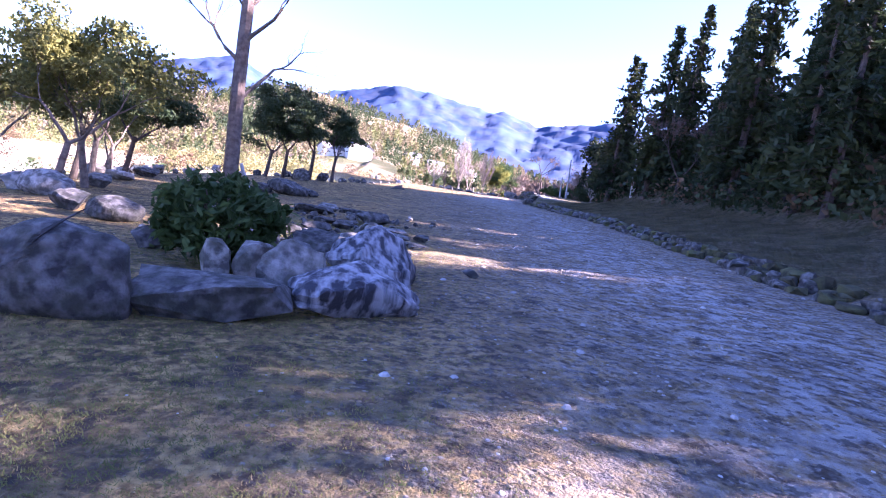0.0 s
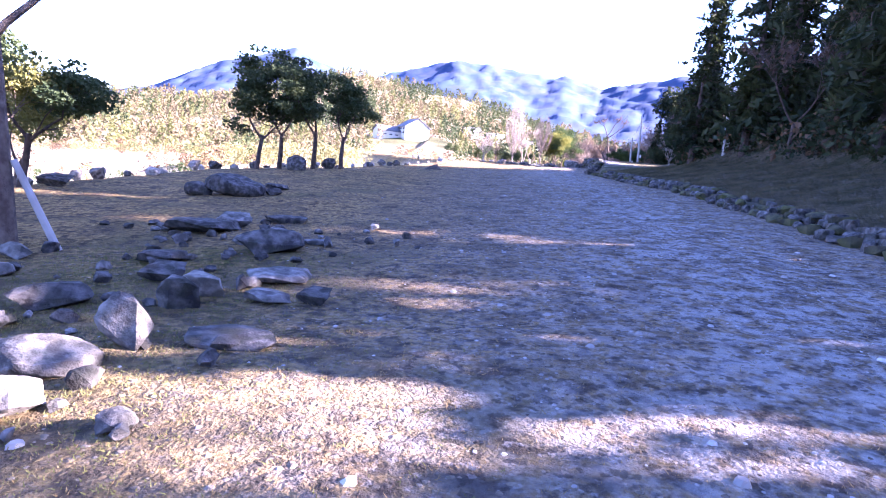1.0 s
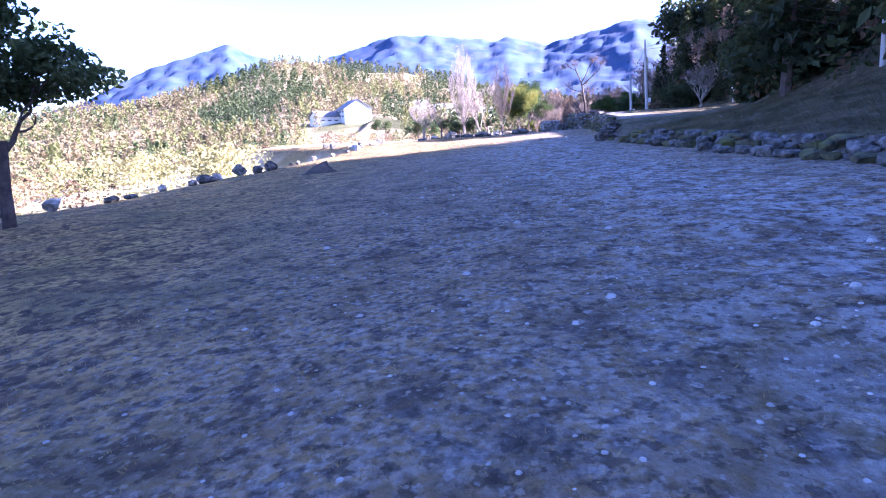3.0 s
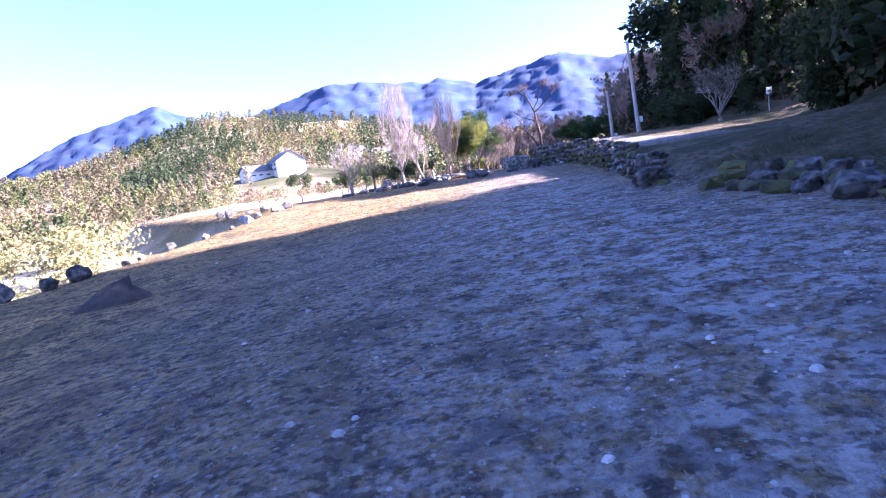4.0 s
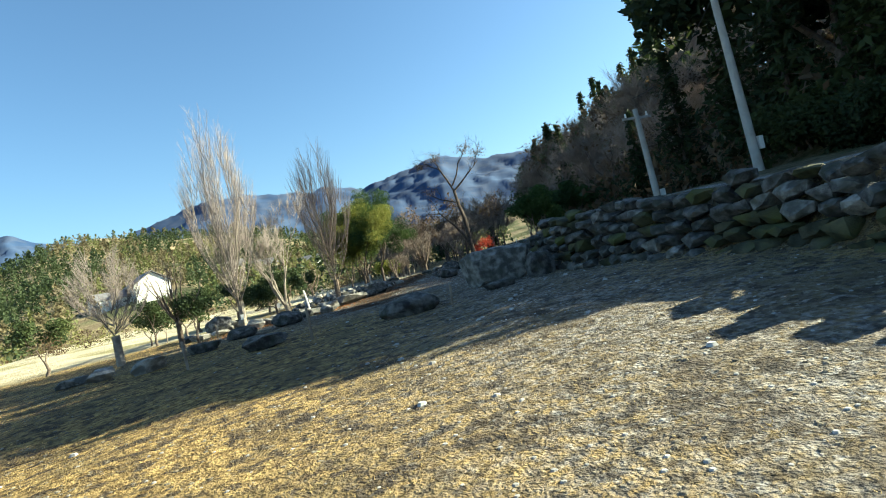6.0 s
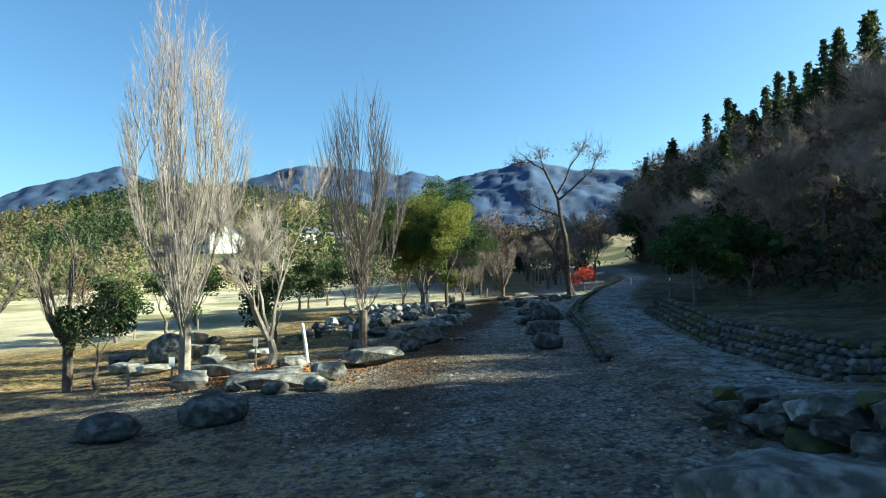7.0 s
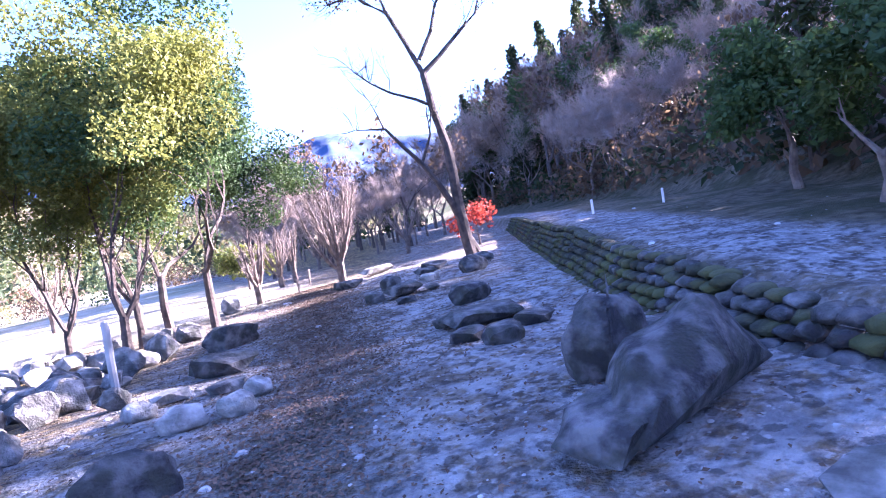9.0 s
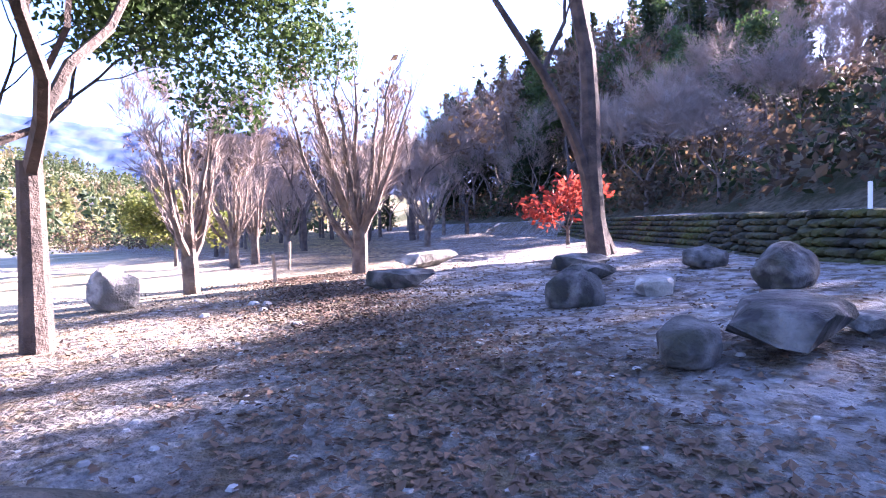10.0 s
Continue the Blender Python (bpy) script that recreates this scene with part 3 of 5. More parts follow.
# treetop elevation by azimuth, seen from the camera at 7.5 s
SKYLINE = [(0, 6.5), (20, 7.0), (26, 7.6), (29, 8.8), (32, 10.6), (36, 12), (40, 13), (44, 14.5), (50, 18), (60, 24), (90, 32)]


def skyline_top(x, y):
    """Treetop level that fits the skyline seen from the camera at 7.5 s."""
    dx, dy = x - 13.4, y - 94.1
    return 4.9 + math.tan(radians(float(interp(math.degrees(math.atan2(dx, dy)), SKYLINE)))) * math.hypot(dx, dy)


def forest_tree(kind, x, y, top):
    """One tree of the slope, grown to a given level."""
    pool, name, label, group, names = {
        "cedar": (CEDARS, "cedar_tree", "tall dark green cedar on the shaded slope", "cedars on the slope", ("trunk", "crown")),
        "pale": (HAZY, "deciduous_tree", "pale leafless deciduous tree on the slope", "bare trees on the slope", ("trunk", "branchwork")),
        "brown": (BROWN, "deciduous_tree", "leafless brown deciduous tree on the slope", "bare trees on the slope", ("trunk", "branchwork", "crown")),
        "broad": (BROAD, "evergreen_tree", "dark broadleaf evergreen on the slope", "evergreens on the slope", ("trunk", "crown"))}[kind]
    k = pool[rf.randrange(len(pool))]
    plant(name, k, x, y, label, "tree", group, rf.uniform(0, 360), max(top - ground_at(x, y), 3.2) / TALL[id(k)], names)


rf = random.Random(11)
for row in range(9):
    y = -30 + rf.uniform(0, 3)
    while y < 215:
        y += rf.uniform(3.2, 5.4) * (1 + 0.1 * row) * (0.62 if 93 < y < 165 and row < 6 else 1.0)
        d = float(interp(y, FOREST_AT)) + 2 + row * 5.0 + rf.uniform(-1.6, 1.6)
        x = float(interp(y, EDGE_RIGHT)) + d
        kind = rf.random()
        light = x * 0.06 + y
        # no trees here, so that a sunlit band falls across the lawn
        if 76.2 < light < 84.8 or any(abs(light - a) < b for a, b in SUN_GAPS) and rf.random() < (0.93 if light > 100 else 0.7):
            continue
        conif = 0.66 if light < 66 else (0.6 if light < 83.9 else (0.8 if light < 101 else 0.1))
        if row >= 4:
            conif = max(conif, 0.4 if light > 101 else 0.7)
        if kind < conif:
            sort = "cedar"
        elif light > 101 and kind < conif + (1 - conif) * 0.5:
            sort = "pale"
        elif kind < conif + (1 - conif) * (0.5 if light < 66 else 0.9):
            sort = "brown"
        else:
            sort = "broad"
        share = rf.uniform(0.9, 1.3 if row >= 4 and light > 101 else 1.08) if sort == "cedar" else rf.uniform(0.7, 0.98)
        foot = ground_at(x, y)
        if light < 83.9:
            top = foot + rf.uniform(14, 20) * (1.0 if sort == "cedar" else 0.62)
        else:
            room = skyline_top(x, y)
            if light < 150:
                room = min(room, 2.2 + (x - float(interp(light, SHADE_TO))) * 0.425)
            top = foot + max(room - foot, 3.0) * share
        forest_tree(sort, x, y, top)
# dense cedars added above the wall to shade the lawn past the sunlit band
for k in range(13):
    light = 85.8 + 0.55 * k
    x = 29.5 + rf.uniform(0, 5.5)
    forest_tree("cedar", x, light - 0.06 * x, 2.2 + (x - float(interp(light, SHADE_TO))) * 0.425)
# bare woods where the road leaves the park
for k in range(64):
    turn_, far_ = radians(rf.uniform(11, 27)), rf.uniform(48, 120)
    x, y = 13.4 + math.sin(turn_) * far_, 94.1 + math.cos(turn_) * far_
    if x < float(interp(y, EDGE_RIGHT)) + 3.4 and x > float(interp(y, EDGE_RIGHT)) - 1.5:
        continue
    sort = rf.choice(("pale", "pale", "brown", "brown", "cedar" if far_ > 85 else "brown"))
    forest_tree(sort, x, y, ground_at(x, y) + rf.uniform(4.0, 6.5) * (1 + far_ / 150))
# the rounded dark evergreen at the forest's corner
plant("evergreen_tree", BIG_ROUND, 35.0, 95.5, "large rounded dark evergreen at the forest's edge", "tree", "evergreens on the slope", 40, 1.25)

# added shrubs that keep sun off the bank above the road
rf = random.Random(12)
for k in range(22):
    y = 69 + 24 * k / 22 + rf.uniform(-0.4, 0.4)
    x = float(interp(y, EDGE_RIGHT)) + 9.6 + rf.uniform(0, 2.2)
    if 77 < y < 88:
        continue
    plant("evergreen_shrub", BIG_ROUND, x, y, "dense dark evergreen shrub added to shade the bank above the forest road", "shrub", "shrubs above the road", rf.uniform(0, 360), rf.uniform(0.4, 0.55) * (0.7 if y > 84 else 1.0), sink=0.8)


def clumps(name, n, spot, mats, per, size, fuzz, tall, label, category):
    """Countless brush or far trees, in one mesh for each leaf colour."""
    r = random.Random(len(name) * 13)
    shapes = [Shape() for _ in mats]
    for _ in range(n):
        p = spot(r)
        if p is None:
            continue
        x, y, k, grow_by = p
        z = ground_at(x, y)
        for _ in range(per):
            u = r.random()
            w = fuzz * grow_by * (1.1 - u) if tall > 1.5 else fuzz * grow_by * math.sqrt(max(0.05, 1 - (2 * u - 0.8) ** 2))
            shapes[k].leaf((x + r.gauss(0, w * 0.5), y + r.gauss(0, w * 0.5), z + u * fuzz * tall * grow_by), size * grow_by * r.uniform(0.6, 1.3), r, 1.5, 0.3)
    for sh, m in zip(shapes, mats):
        tagged(new(name, sh.mesh(name, m)), label, category, kind="stuff")


def spot_slope(r):
    y = r.uniform(-25, 200)
    x = float(interp(y, EDGE_RIGHT)) + float(interp(y, FOREST_AT)) + 0.5 + 28 * r.random() ** 1.6
    if 75 < y < 91 and x - float(interp(y, EDGE_RIGHT)) < 12:
        return None
    return x, y, (0 if r.random() < (0.8 if y < 95 else 0.3) else 1), r.uniform(0.5, 1.4)


clumps("undergrowth", 3200, spot_slope, (M_CEDAR, M_BROWN_LEAF), 24, 0.28, 1.7, 1.1, "dark brown and green brush under the forest", "undergrowth")


def spot_far(r):
    a, d = r.uniform(-48, 27), 150 + 560 * r.random() ** 0.75
    x, y = 5 + math.sin(radians(a)) * d, 60 + math.cos(radians(a)) * d
    if x > float(interp(y, EDGE_RIGHT)) or abs(x + 41) < 17 and 328 < y < 364 or -13.5 < a < -3.5 and d < 270:
        return None
    dark = noise.noise(Vector((x * 0.012, y * 0.012, 3.0))) > (0.2 if a < -22 else -0.02)
    return x, y, (0 if dark else (1 if r.random() < 0.6 else 2)), r.uniform(0.7, 1.4) * (0.75 + d / 900)


clumps("far_woods", 4300, spot_far, (M_FAR_CONIFER, M_FAR_BARE, M_FAR_GREEN), 58, 0.8, 3.0, 2.4, "wooded hillside of conifers and bare trees", "woods")


def spot_valley(r):
    y = r.uniform(60, 190)
    x = float(interp(y, EDGE_LEFT)) - 20 - 70 * r.random()
    if y > 100 and r.random() < 0.3:
        x = r.uniform(-40, 30)
        y = r.uniform(150, 215)
    elif r.random() < 0.28:
        x, y = r.uniform(-42, -14), r.uniform(88, 122)
        return (x, y, 0, r.uniform(0.8, 1.7)) if x < float(interp(y, EDGE_LEFT)) - 4 else None
    return x, y, r.choice((0, 0, 1, 1, 1, 2)), r.uniform(0.5, 1.5)


clumps("valley_brush", 300, spot_valley, (M_BAMBOO, M_BROWN_LEAF, M_PINE), 190, 0.19, 1.7, 1.2, "sunlit yellow brush in the valley beside the lawn", "brush")

# ---- rocks ----
def hull(seed, n, power, squash=0.35):
    """An angular stone in the unit box, standing on z = 0."""
    r = random.Random(seed)
    bm = bmesh.new()
    for _ in range(n):
        d = Vector((r.gauss(0, 1), r.gauss(0, 1), r.gauss(0, 1)))
        m = (abs(d.x) ** power + abs(d.y) ** power + abs(d.z) ** power) ** (1 / power)
        bm.verts.new(d / m * r.uniform(0.86, 1.0))
    res = bmesh.ops.convex_hull(bm, input=bm.verts[:])
    bmesh.ops.delete(bm, geom=[g for g in res["geom_interior"] if isinstance(g, bmesh.types.BMVert)], context="VERTS")
    loose = [v for v in bm.verts if not v.link_faces]
    bmesh.ops.delete(bm, geom=loose, context="VERTS")
    lo, hi = [Vector([f(v.co[k] for v in bm.verts) for k in range(3)]) for f in (min, max)]
    for v in bm.verts:
        v.co = Vector([(v.co[k] - lo[k]) / (hi[k] - lo[k]) - (0.5 if k < 2 else 0) for k in range(3)])
    return bm


def rock_mesh(seed, kind, mat):
    n, power = {"boulder": (30, 2.8), "slab": (24, 3.2), "block": (22, 7.0), "jag": (15, 2.6), "fluted": (44, 2.2), "peak": (26, 2.6)}[kind]
    bm = hull(seed, n, power)
    if kind == "boulder":
        bmesh.ops.bevel(bm, geom=bm.edges[:], offset=0.03, segments=1, affect="EDGES")
    bmesh.ops.triangulate(bm, faces=bm.faces[:])
    bmesh.ops.subdivide_edges(bm, edges=[e for e in bm.edges if e.calc_length() > 0.16], cuts=6 if kind == "fluted" else 2)
    bmesh.ops.triangulate(bm, faces=bm.faces[:])
    for _ in range({"boulder": 1, "fluted": 2}.get(kind, 0)):
        bmesh.ops.smooth_vert(bm, verts=bm.verts[:], factor=0.5, use_axis_x=True, use_axis_y=True, use_axis_z=True)
    for v in bm.verts:
        p = v.co
        v.co = p * (1 + 0.11 * noise.noise(p * 2.6 + Vector((seed, 0, 0))) + 0.03 * noise.noise(p * 9 + Vector((0, seed, 0))) + 0.014 * noise.noise(p * 21))
        if kind in ("slab", "block") and v.co.z > 0.78:
            v.co.z = 0.78 + 0.25 * (v.co.z - 0.78)
        if kind == "fluted":
            w, k = math.atan2(v.co.y, v.co.x), 1 - 0.5 * max(0, v.co.z) ** 1.1
            k *= 1 + 0.13 * (0.6 - abs(math.sin(4.5 * w + seed))) + 0.04 * math.sin(17 * w + 3 * v.co.z)
            v.co.x, v.co.y = v.co.x * k, v.co.y * k
        if kind == "peak":
            k = 1 - 0.62 * max(0, v.co.z) ** 0.8
            v.co.x, v.co.y = v.co.x * k + 0.12 * v.co.z, v.co.y * k
    me_ = bpy.data.meshes.new("rock")
    bm.to_mesh(me_)
    bm.free()
    me_.materials.append(mat)
    me_.shade_smooth()
    me_.set_sharp_from_angle(angle=radians(20))
    return me_


ROCKS = {}
for kd in ("boulder", "slab", "block", "jag", "fluted", "peak"):
    for tone, mt in (("grey", M_ROCK), ("pale", M_ROCK_PALE), ("dark", M_ROCK_DARK)):
        ROCKS[kd, tone] = [rock_mesh(len(kd) * 7 + len(tone) + 31 * s, kd, M_ROCK_STREAK if kd == "fluted" else mt) for s in range(4)]
rk = random.Random(3)
WORDS = {"boulder": "rounded boulder", "slab": "low flat-topped rock", "block": "squared stone block", "jag": "angular rock", "fluted": "pointed rock with streaked flutes", "peak": "broad peaked rock"}
TONES = {"grey": "weathered grey", "pale": "pale grey", "dark": "dark"}


def rock(x, y, w, h, kind="boulder", tone="grey", deep=0.75, turn=None, where="on the shaded lawn", sink=0.14, group=""):
    turn = rk.uniform(-25, 25) if turn is None else turn
    ob = new("boulder" if kind in ("boulder", "fluted", "peak") else "rock", rk.choice(ROCKS[kind, tone]))
    ob.matrix_world = pose(x, y, ground_at(x, y) - sink * h, rk.uniform(-4, 4), rk.uniform(-4, 4), turn) @ Matrix.Diagonal((w * 1.08, w * deep, h * (1 + sink) * 1.05, 1))
    return tagged(ob, f"{TONES[tone]} {WORDS[kind]} {where}", "rock", group)


G1 = "rocks beside the lawn"
rock(-3.9, 6.9, 1.7, 0.95, "boulder", "dark", 0.6, 10, group=G1)
rock(-2.3, 7.5, 1.9, 0.62, "block", "dark", 0.5, 8, group=G1)
rock(-3.0, 9.8, 0.55, 0.6, "jag", "grey", 0.8, group=G1)
rock(-2.4, 9.9, 0.7, 0.62, "jag", "grey", 0.8, group=G1)
rock(-1.4, 8.5, 0.95, 0.85, "jag", "grey", 0.8, group=G1)
rock(-0.45, 10.6, 2.3, 0.98, "fluted", "dark", 0.75, 30, group=G1)
rock(-0.5, 8.4, 2.5, 0.7, "fluted", "grey", 0.65, 25, group=G1)
rock(-1.7, 11.4, 1.1, 0.7, "jag", "dark", group=G1)
for x, y, w, h, kd, tn in (
        (-1.2, 15.6, 0.95, 0.34, "boulder", "pale"), (-1.55, 14.5, 1.4, 0.42, "slab", "dark"), (-4.3, 15.9, 0.5, 0.24, "jag", "pale"), (-3.2, 16.8, 0.6, 0.28, "jag", "grey"),
        (-1.1, 17.9, 0.55, 0.5, "jag", "grey"), (-0.3, 19.7, 1.0, 0.22, "slab", "pale"), (-3.4, 25.1, 0.9, 0.38, "jag", "grey"), (-3.8, 24.2, 1.6, 0.4, "slab", "grey"),
        (-1.2, 21.8, 1.25, 0.5, "jag", "grey"), (-1.1, 18.6, 0.66, 0.4, "jag", "pale"), (-0.1, 18.5, 0.6, 0.22, "slab", "pale"), (0.6, 18.5, 0.5, 0.25, "jag", "dark"),
        (-0.8, 16.3, 0.5, 0.6, "jag", "pale"), (-0.9, 14.7, 0.55, 0.4, "slab", "pale"), (0.2, 16.6, 1.0, 0.12, "slab", "grey"), (-1.8, 23.7, 0.5, 0.22, "jag", "pale"),
        (-2.1, 23.8, 0.3, 0.18, "jag", "grey"), (-1.5, 23.0, 0.4, 0.22, "jag", "grey"), (-1.35, 22.3, 0.8, 0.32, "slab", "grey"), (-2.6, 17.6, 0.9, 0.35, "jag", "dark"),
        (-2.0, 19.2, 0.7, 0.3, "jag", "grey"), (-2.8, 20.6, 0.8, 0.3, "slab", "grey"), (-4.6, 19.0, 0.5, 0.25, "jag", "pale"), (-5.6, 20.6, 0.55, 0.3, "jag", "pale"),
        (-6.8, 20.5, 0.6, 0.25, "jag", "pale"), (-6.0, 20.2, 0.4, 0.2, "jag", "pale"), (-7.3, 21.6, 0.7, 0.3, "jag", "grey"), (-3.4, 14.3, 0.9, 0.4, "jag", "dark"),
        (-5.2, 14.8, 0.8, 0.4, "boulder", "dark"), (-4.9, 11.9, 0.8, 0.5, "jag", "grey"), (-2.5, 26.6, 1.1, 0.25, "slab", "grey"), (-0.6, 22.9, 0.6, 0.15, "slab", "pale")):
    rock(x, y, w, h * 0.85, kd, tn if rk.random() < 0.3 else {"pale": "grey", "grey": "dark"}.get(tn, tn), group=G1)
for x, y, w, h, kd, tn in ((-6.9, 33.4, 2.3, 0.78, "boulder", "dark"), (-8.2, 33.0, 1.0, 0.5, "boulder", "dark"), (-6.3, 36.6, 1.0, 0.28, "slab", "dark"), (-5.6, 34.2, 0.7, 0.3, "jag", "dark"), (-9.1, 48.2, 1.5, 0.9, "boulder", "dark"), (-7.9, 52.0, 1.0, 0.7, "jag", "dark"), (-9.9, 50.2, 0.8, 0.5, "jag", "dark"), (-11.5, 19.4, 1.6, 0.75, "boulder", "grey"), (-7.6, 15.8, 1.4, 0.6, "boulder", "dark"), (-9.2, 16.5, 1.0, 0.5, "jag", "dark"), (-13.0, 20.5, 1.2, 0.6, "jag", "pale"), (-12.4, 24.0, 1.0, 0.5, "jag", "grey"), (-14.5, 30.0, 1.2, 0.5, "slab", "pale"), (-15.2, 34.5, 1.4, 0.5, "jag", "dark")):
    rock(x, y, w, h, kd, tn, group="rocks across the lawn")
rock(13.9, 61.2, 0.8, 0.45, "jag", "dark", where="at the kerb's end", group="kerb end rocks")
rock(14.5, 62.2, 0.8, 0.42, "jag", "dark", where="at the kerb's end", group="kerb end rocks")
rock(13.8, 68.8, 1.0, 0.5, "jag", "dark", where="at the wall's foot", group="kerb end rocks")
rock(14.6, 70.3, 1.1, 0.7, "jag", "dark", where="at the wall's foot", group="kerb end rocks")

G2 = "rocks at the park's edge"
for x, y, w, h, kd, tn, dp in (
        (12.5, 91.0, 1.4, 0.5, "boulder", "dark", 0.7), (9.0, 92.8, 1.1, 0.4, "block", "dark", 0.5), (15.6, 92.6, 1.9, 1.15, "slab", "grey", 0.5), (16.4, 91.4, 0.75, 0.75, "block", "dark", 0.7),
        (14.9, 90.8, 0.8, 0.22, "slab", "dark", 0.6), (5.9, 94.8, 0.9, 0.36, "jag", "pale", 0.7), (4.6, 95.4, 0.7, 0.3, "jag", "pale", 0.7), (3.4, 97.2, 0.9, 0.3, "slab", "grey", 0.7),
        (13.1, 105.0, 1.65, 0.5, "slab", "grey", 0.75), (11.8, 103.3, 0.8, 0.5, "block", "grey", 0.8), (10.5, 102.9, 1.9, 0.34, "slab", "grey", 0.6), (10.8, 103.9, 0.75, 0.26, "slab", "grey", 0.7),
        (11.6, 102.1, 0.55, 0.3, "boulder", "grey", 0.8), (10.7, 101.9, 0.55, 0.28, "boulder", "dark", 0.8), (9.9, 102.5, 0.5, 0.2, "boulder", "dark", 0.8), (8.9, 105.2, 1.6, 0.4, "slab", "grey", 0.5),
        (6.8, 108.4, 1.3, 0.8, "boulder", "grey", 0.7), (10.8, 105.4, 0.75, 0.34, "block", "grey", 0.8), (6.4, 110.6, 0.7, 0.5, "jag", "pale", 0.8), (7.4, 109.0, 0.7, 0.46, "jag", "pale", 0.8),
        (7.9, 108.9, 0.6, 0.45, "jag", "grey", 0.8), (6.6, 113.3, 0.8, 0.5, "jag", "pale", 0.8), (7.6, 111.4, 0.7, 0.4, "jag", "dark", 0.8), (8.3, 107.4, 0.7, 0.3, "slab", "pale", 0.8),
        (6.0, 107.0, 0.9, 0.3, "slab", "pale", 0.8), (5.2, 108.8, 0.8, 0.4, "slab", "dark", 0.8), (7.0, 106.3, 0.9, 0.26, "slab", "pale", 0.7), (9.6, 107.8, 0.7, 0.3, "slab", "pale", 0.7),
        (7.2, 96.4, 1.0, 0.34, "slab", "dark", 0.7), (8.2, 99.5, 1.1, 0.4, "boulder", "dark", 0.7), (9.9, 99.8, 1.2, 0.5, "boulder", "dark", 0.7), (8.6, 103.4, 0.8, 0.4, "jag", "pale", 0.7)):
    rock(x, y, w, h, kd, tn, dp, where="beside the park path", group=G2)
G3 = "rocks along the park path"
for x, y, w, h, kd, tn, dp in (
        (18.2, 105.2, 1.1, 0.45, "boulder", "dark", 0.6), (19.15, 108.3, 1.15, 0.58, "block", "dark", 0.6), (20.4, 112.0, 2.5, 0.66, "peak", "dark", 0.5), (20.7, 112.9, 0.8, 0.62, "boulder", "dark", 0.8), (20.1, 110.5, 0.9, 0.1, "slab", "grey", 0.6),
        (19.7, 111.9, 0.8, 0.34, "slab", "dark", 0.8), (21.2, 113.0, 0.9, 0.34, "slab", "dark", 0.8), (21.6, 116.3, 1.26, 0.3, "slab", "dark", 0.7), (21.0, 115.0, 0.5, 0.27, "block", "dark", 0.8),
        (21.8, 115.4, 0.55, 0.2, "slab", "dark", 0.8), (20.8, 115.5, 0.45, 0.2, "slab", "dark", 0.8), (21.2, 116.8, 0.4, 0.18, "slab", "dark", 0.8), (22.6, 118.4, 0.95, 0.4, "block", "dark", 0.7),
        (22.5, 121.0, 0.92, 0.3, "slab", "dark", 0.6), (21.8, 121.2, 0.45, 0.26, "boulder", "dark", 0.8), (22.1, 120.2, 0.4, 0.16, "slab", "dark", 0.8), (23.1, 120.8, 0.32, 0.15, "slab", "grey", 0.8),
        (23.1, 123.2, 0.58, 0.32, "boulder", "dark", 0.7), (25.1, 122.2, 0.8, 0.42, "boulder", "dark", 0.7), (24.2, 123.1, 0.6, 0.22, "slab", "pale", 0.7), (24.9, 124.6, 0.7, 0.26, "slab", "dark", 0.7),
        (25.6, 125.4, 0.8, 0.3, "slab", "dark", 0.8), (25.0, 128.6, 1.4, 0.32, "slab", "pale", 0.4), (23.0, 126.3, 0.9, 0.3, "slab", "dark", 0.7), (26.5, 124.0, 0.7, 0.3, "boulder", "dark", 0.7)):
    rock(x, y, w, h, kd, tn, dp, where="along the park path", group=G3)
G4 = "rocks by the stream"
for x, y, w, h, kd, tn, dp in (
        (15.8, 110.8, 0.7, 0.48, "jag", "grey", 0.8), (14.9, 108.0, 1.2, 0.55, "jag", "dark", 0.7), (14.3, 106.8, 0.65, 0.38, "boulder", "dark", 0.8), (12.6, 107.2, 0.48, 0.36, "boulder", "dark", 0.8),
        (18.2, 118.5, 0.95, 0.34, "slab", "dark", 0.7), (17.4, 115.9, 0.5, 0.22, "boulder", "pale", 0.8), (17.95, 115.75, 0.4, 0.26, "boulder", "pale", 0.8), (18.3, 116.35, 0.34, 0.22, "boulder", "pale", 0.8),
        (17.0, 116.9, 0.4, 0.2, "boulder", "pale", 0.8), (18.05, 117.2, 0.5, 0.17, "slab", "grey", 0.8), (17.35, 117.5, 0.45, 0.18, "slab", "pale", 0.8), (18.65, 120.9, 1.0, 0.42, "jag", "dark", 0.7),
        (18.15, 123.4, 0.65, 0.36, "boulder", "dark", 0.8), (16.2, 118.6, 0.4, 0.42, "jag", "grey", 0.8),
        (18.2, 124.5, 0.5, 0.32, "boulder", "dark", 0.8), (19.6, 127.2, 0.55, 0.5, "boulder", "pale", 0.7), (16.4, 112.9, 0.9, 0.25, "slab", "pale", 0.8), (15.0, 112.0, 1.0, 0.3, "slab", "dark", 0.8),
        (16.9, 114.2, 0.7, 0.35, "jag", "dark", 0.8), (15.5, 116.6, 0.8, 0.35, "jag", "grey", 0.8), (13.6, 111.6, 0.9, 0.3, "jag", "dark", 0.8), (14.2, 110.2, 0.7, 0.3, "slab", "grey", 0.8),
        (13.2, 109.0, 0.6, 0.25, "slab", "grey", 0.8), (15.3, 109.3, 0.5, 0.2, "slab", "grey", 0.8), (16.2, 108.5, 0.4, 0.12, "slab", "grey", 0.8)):
    rock(x, y, w, h, kd, tn, dp, where="beside the stream bed", group=G4)
rr = random.Random(21)
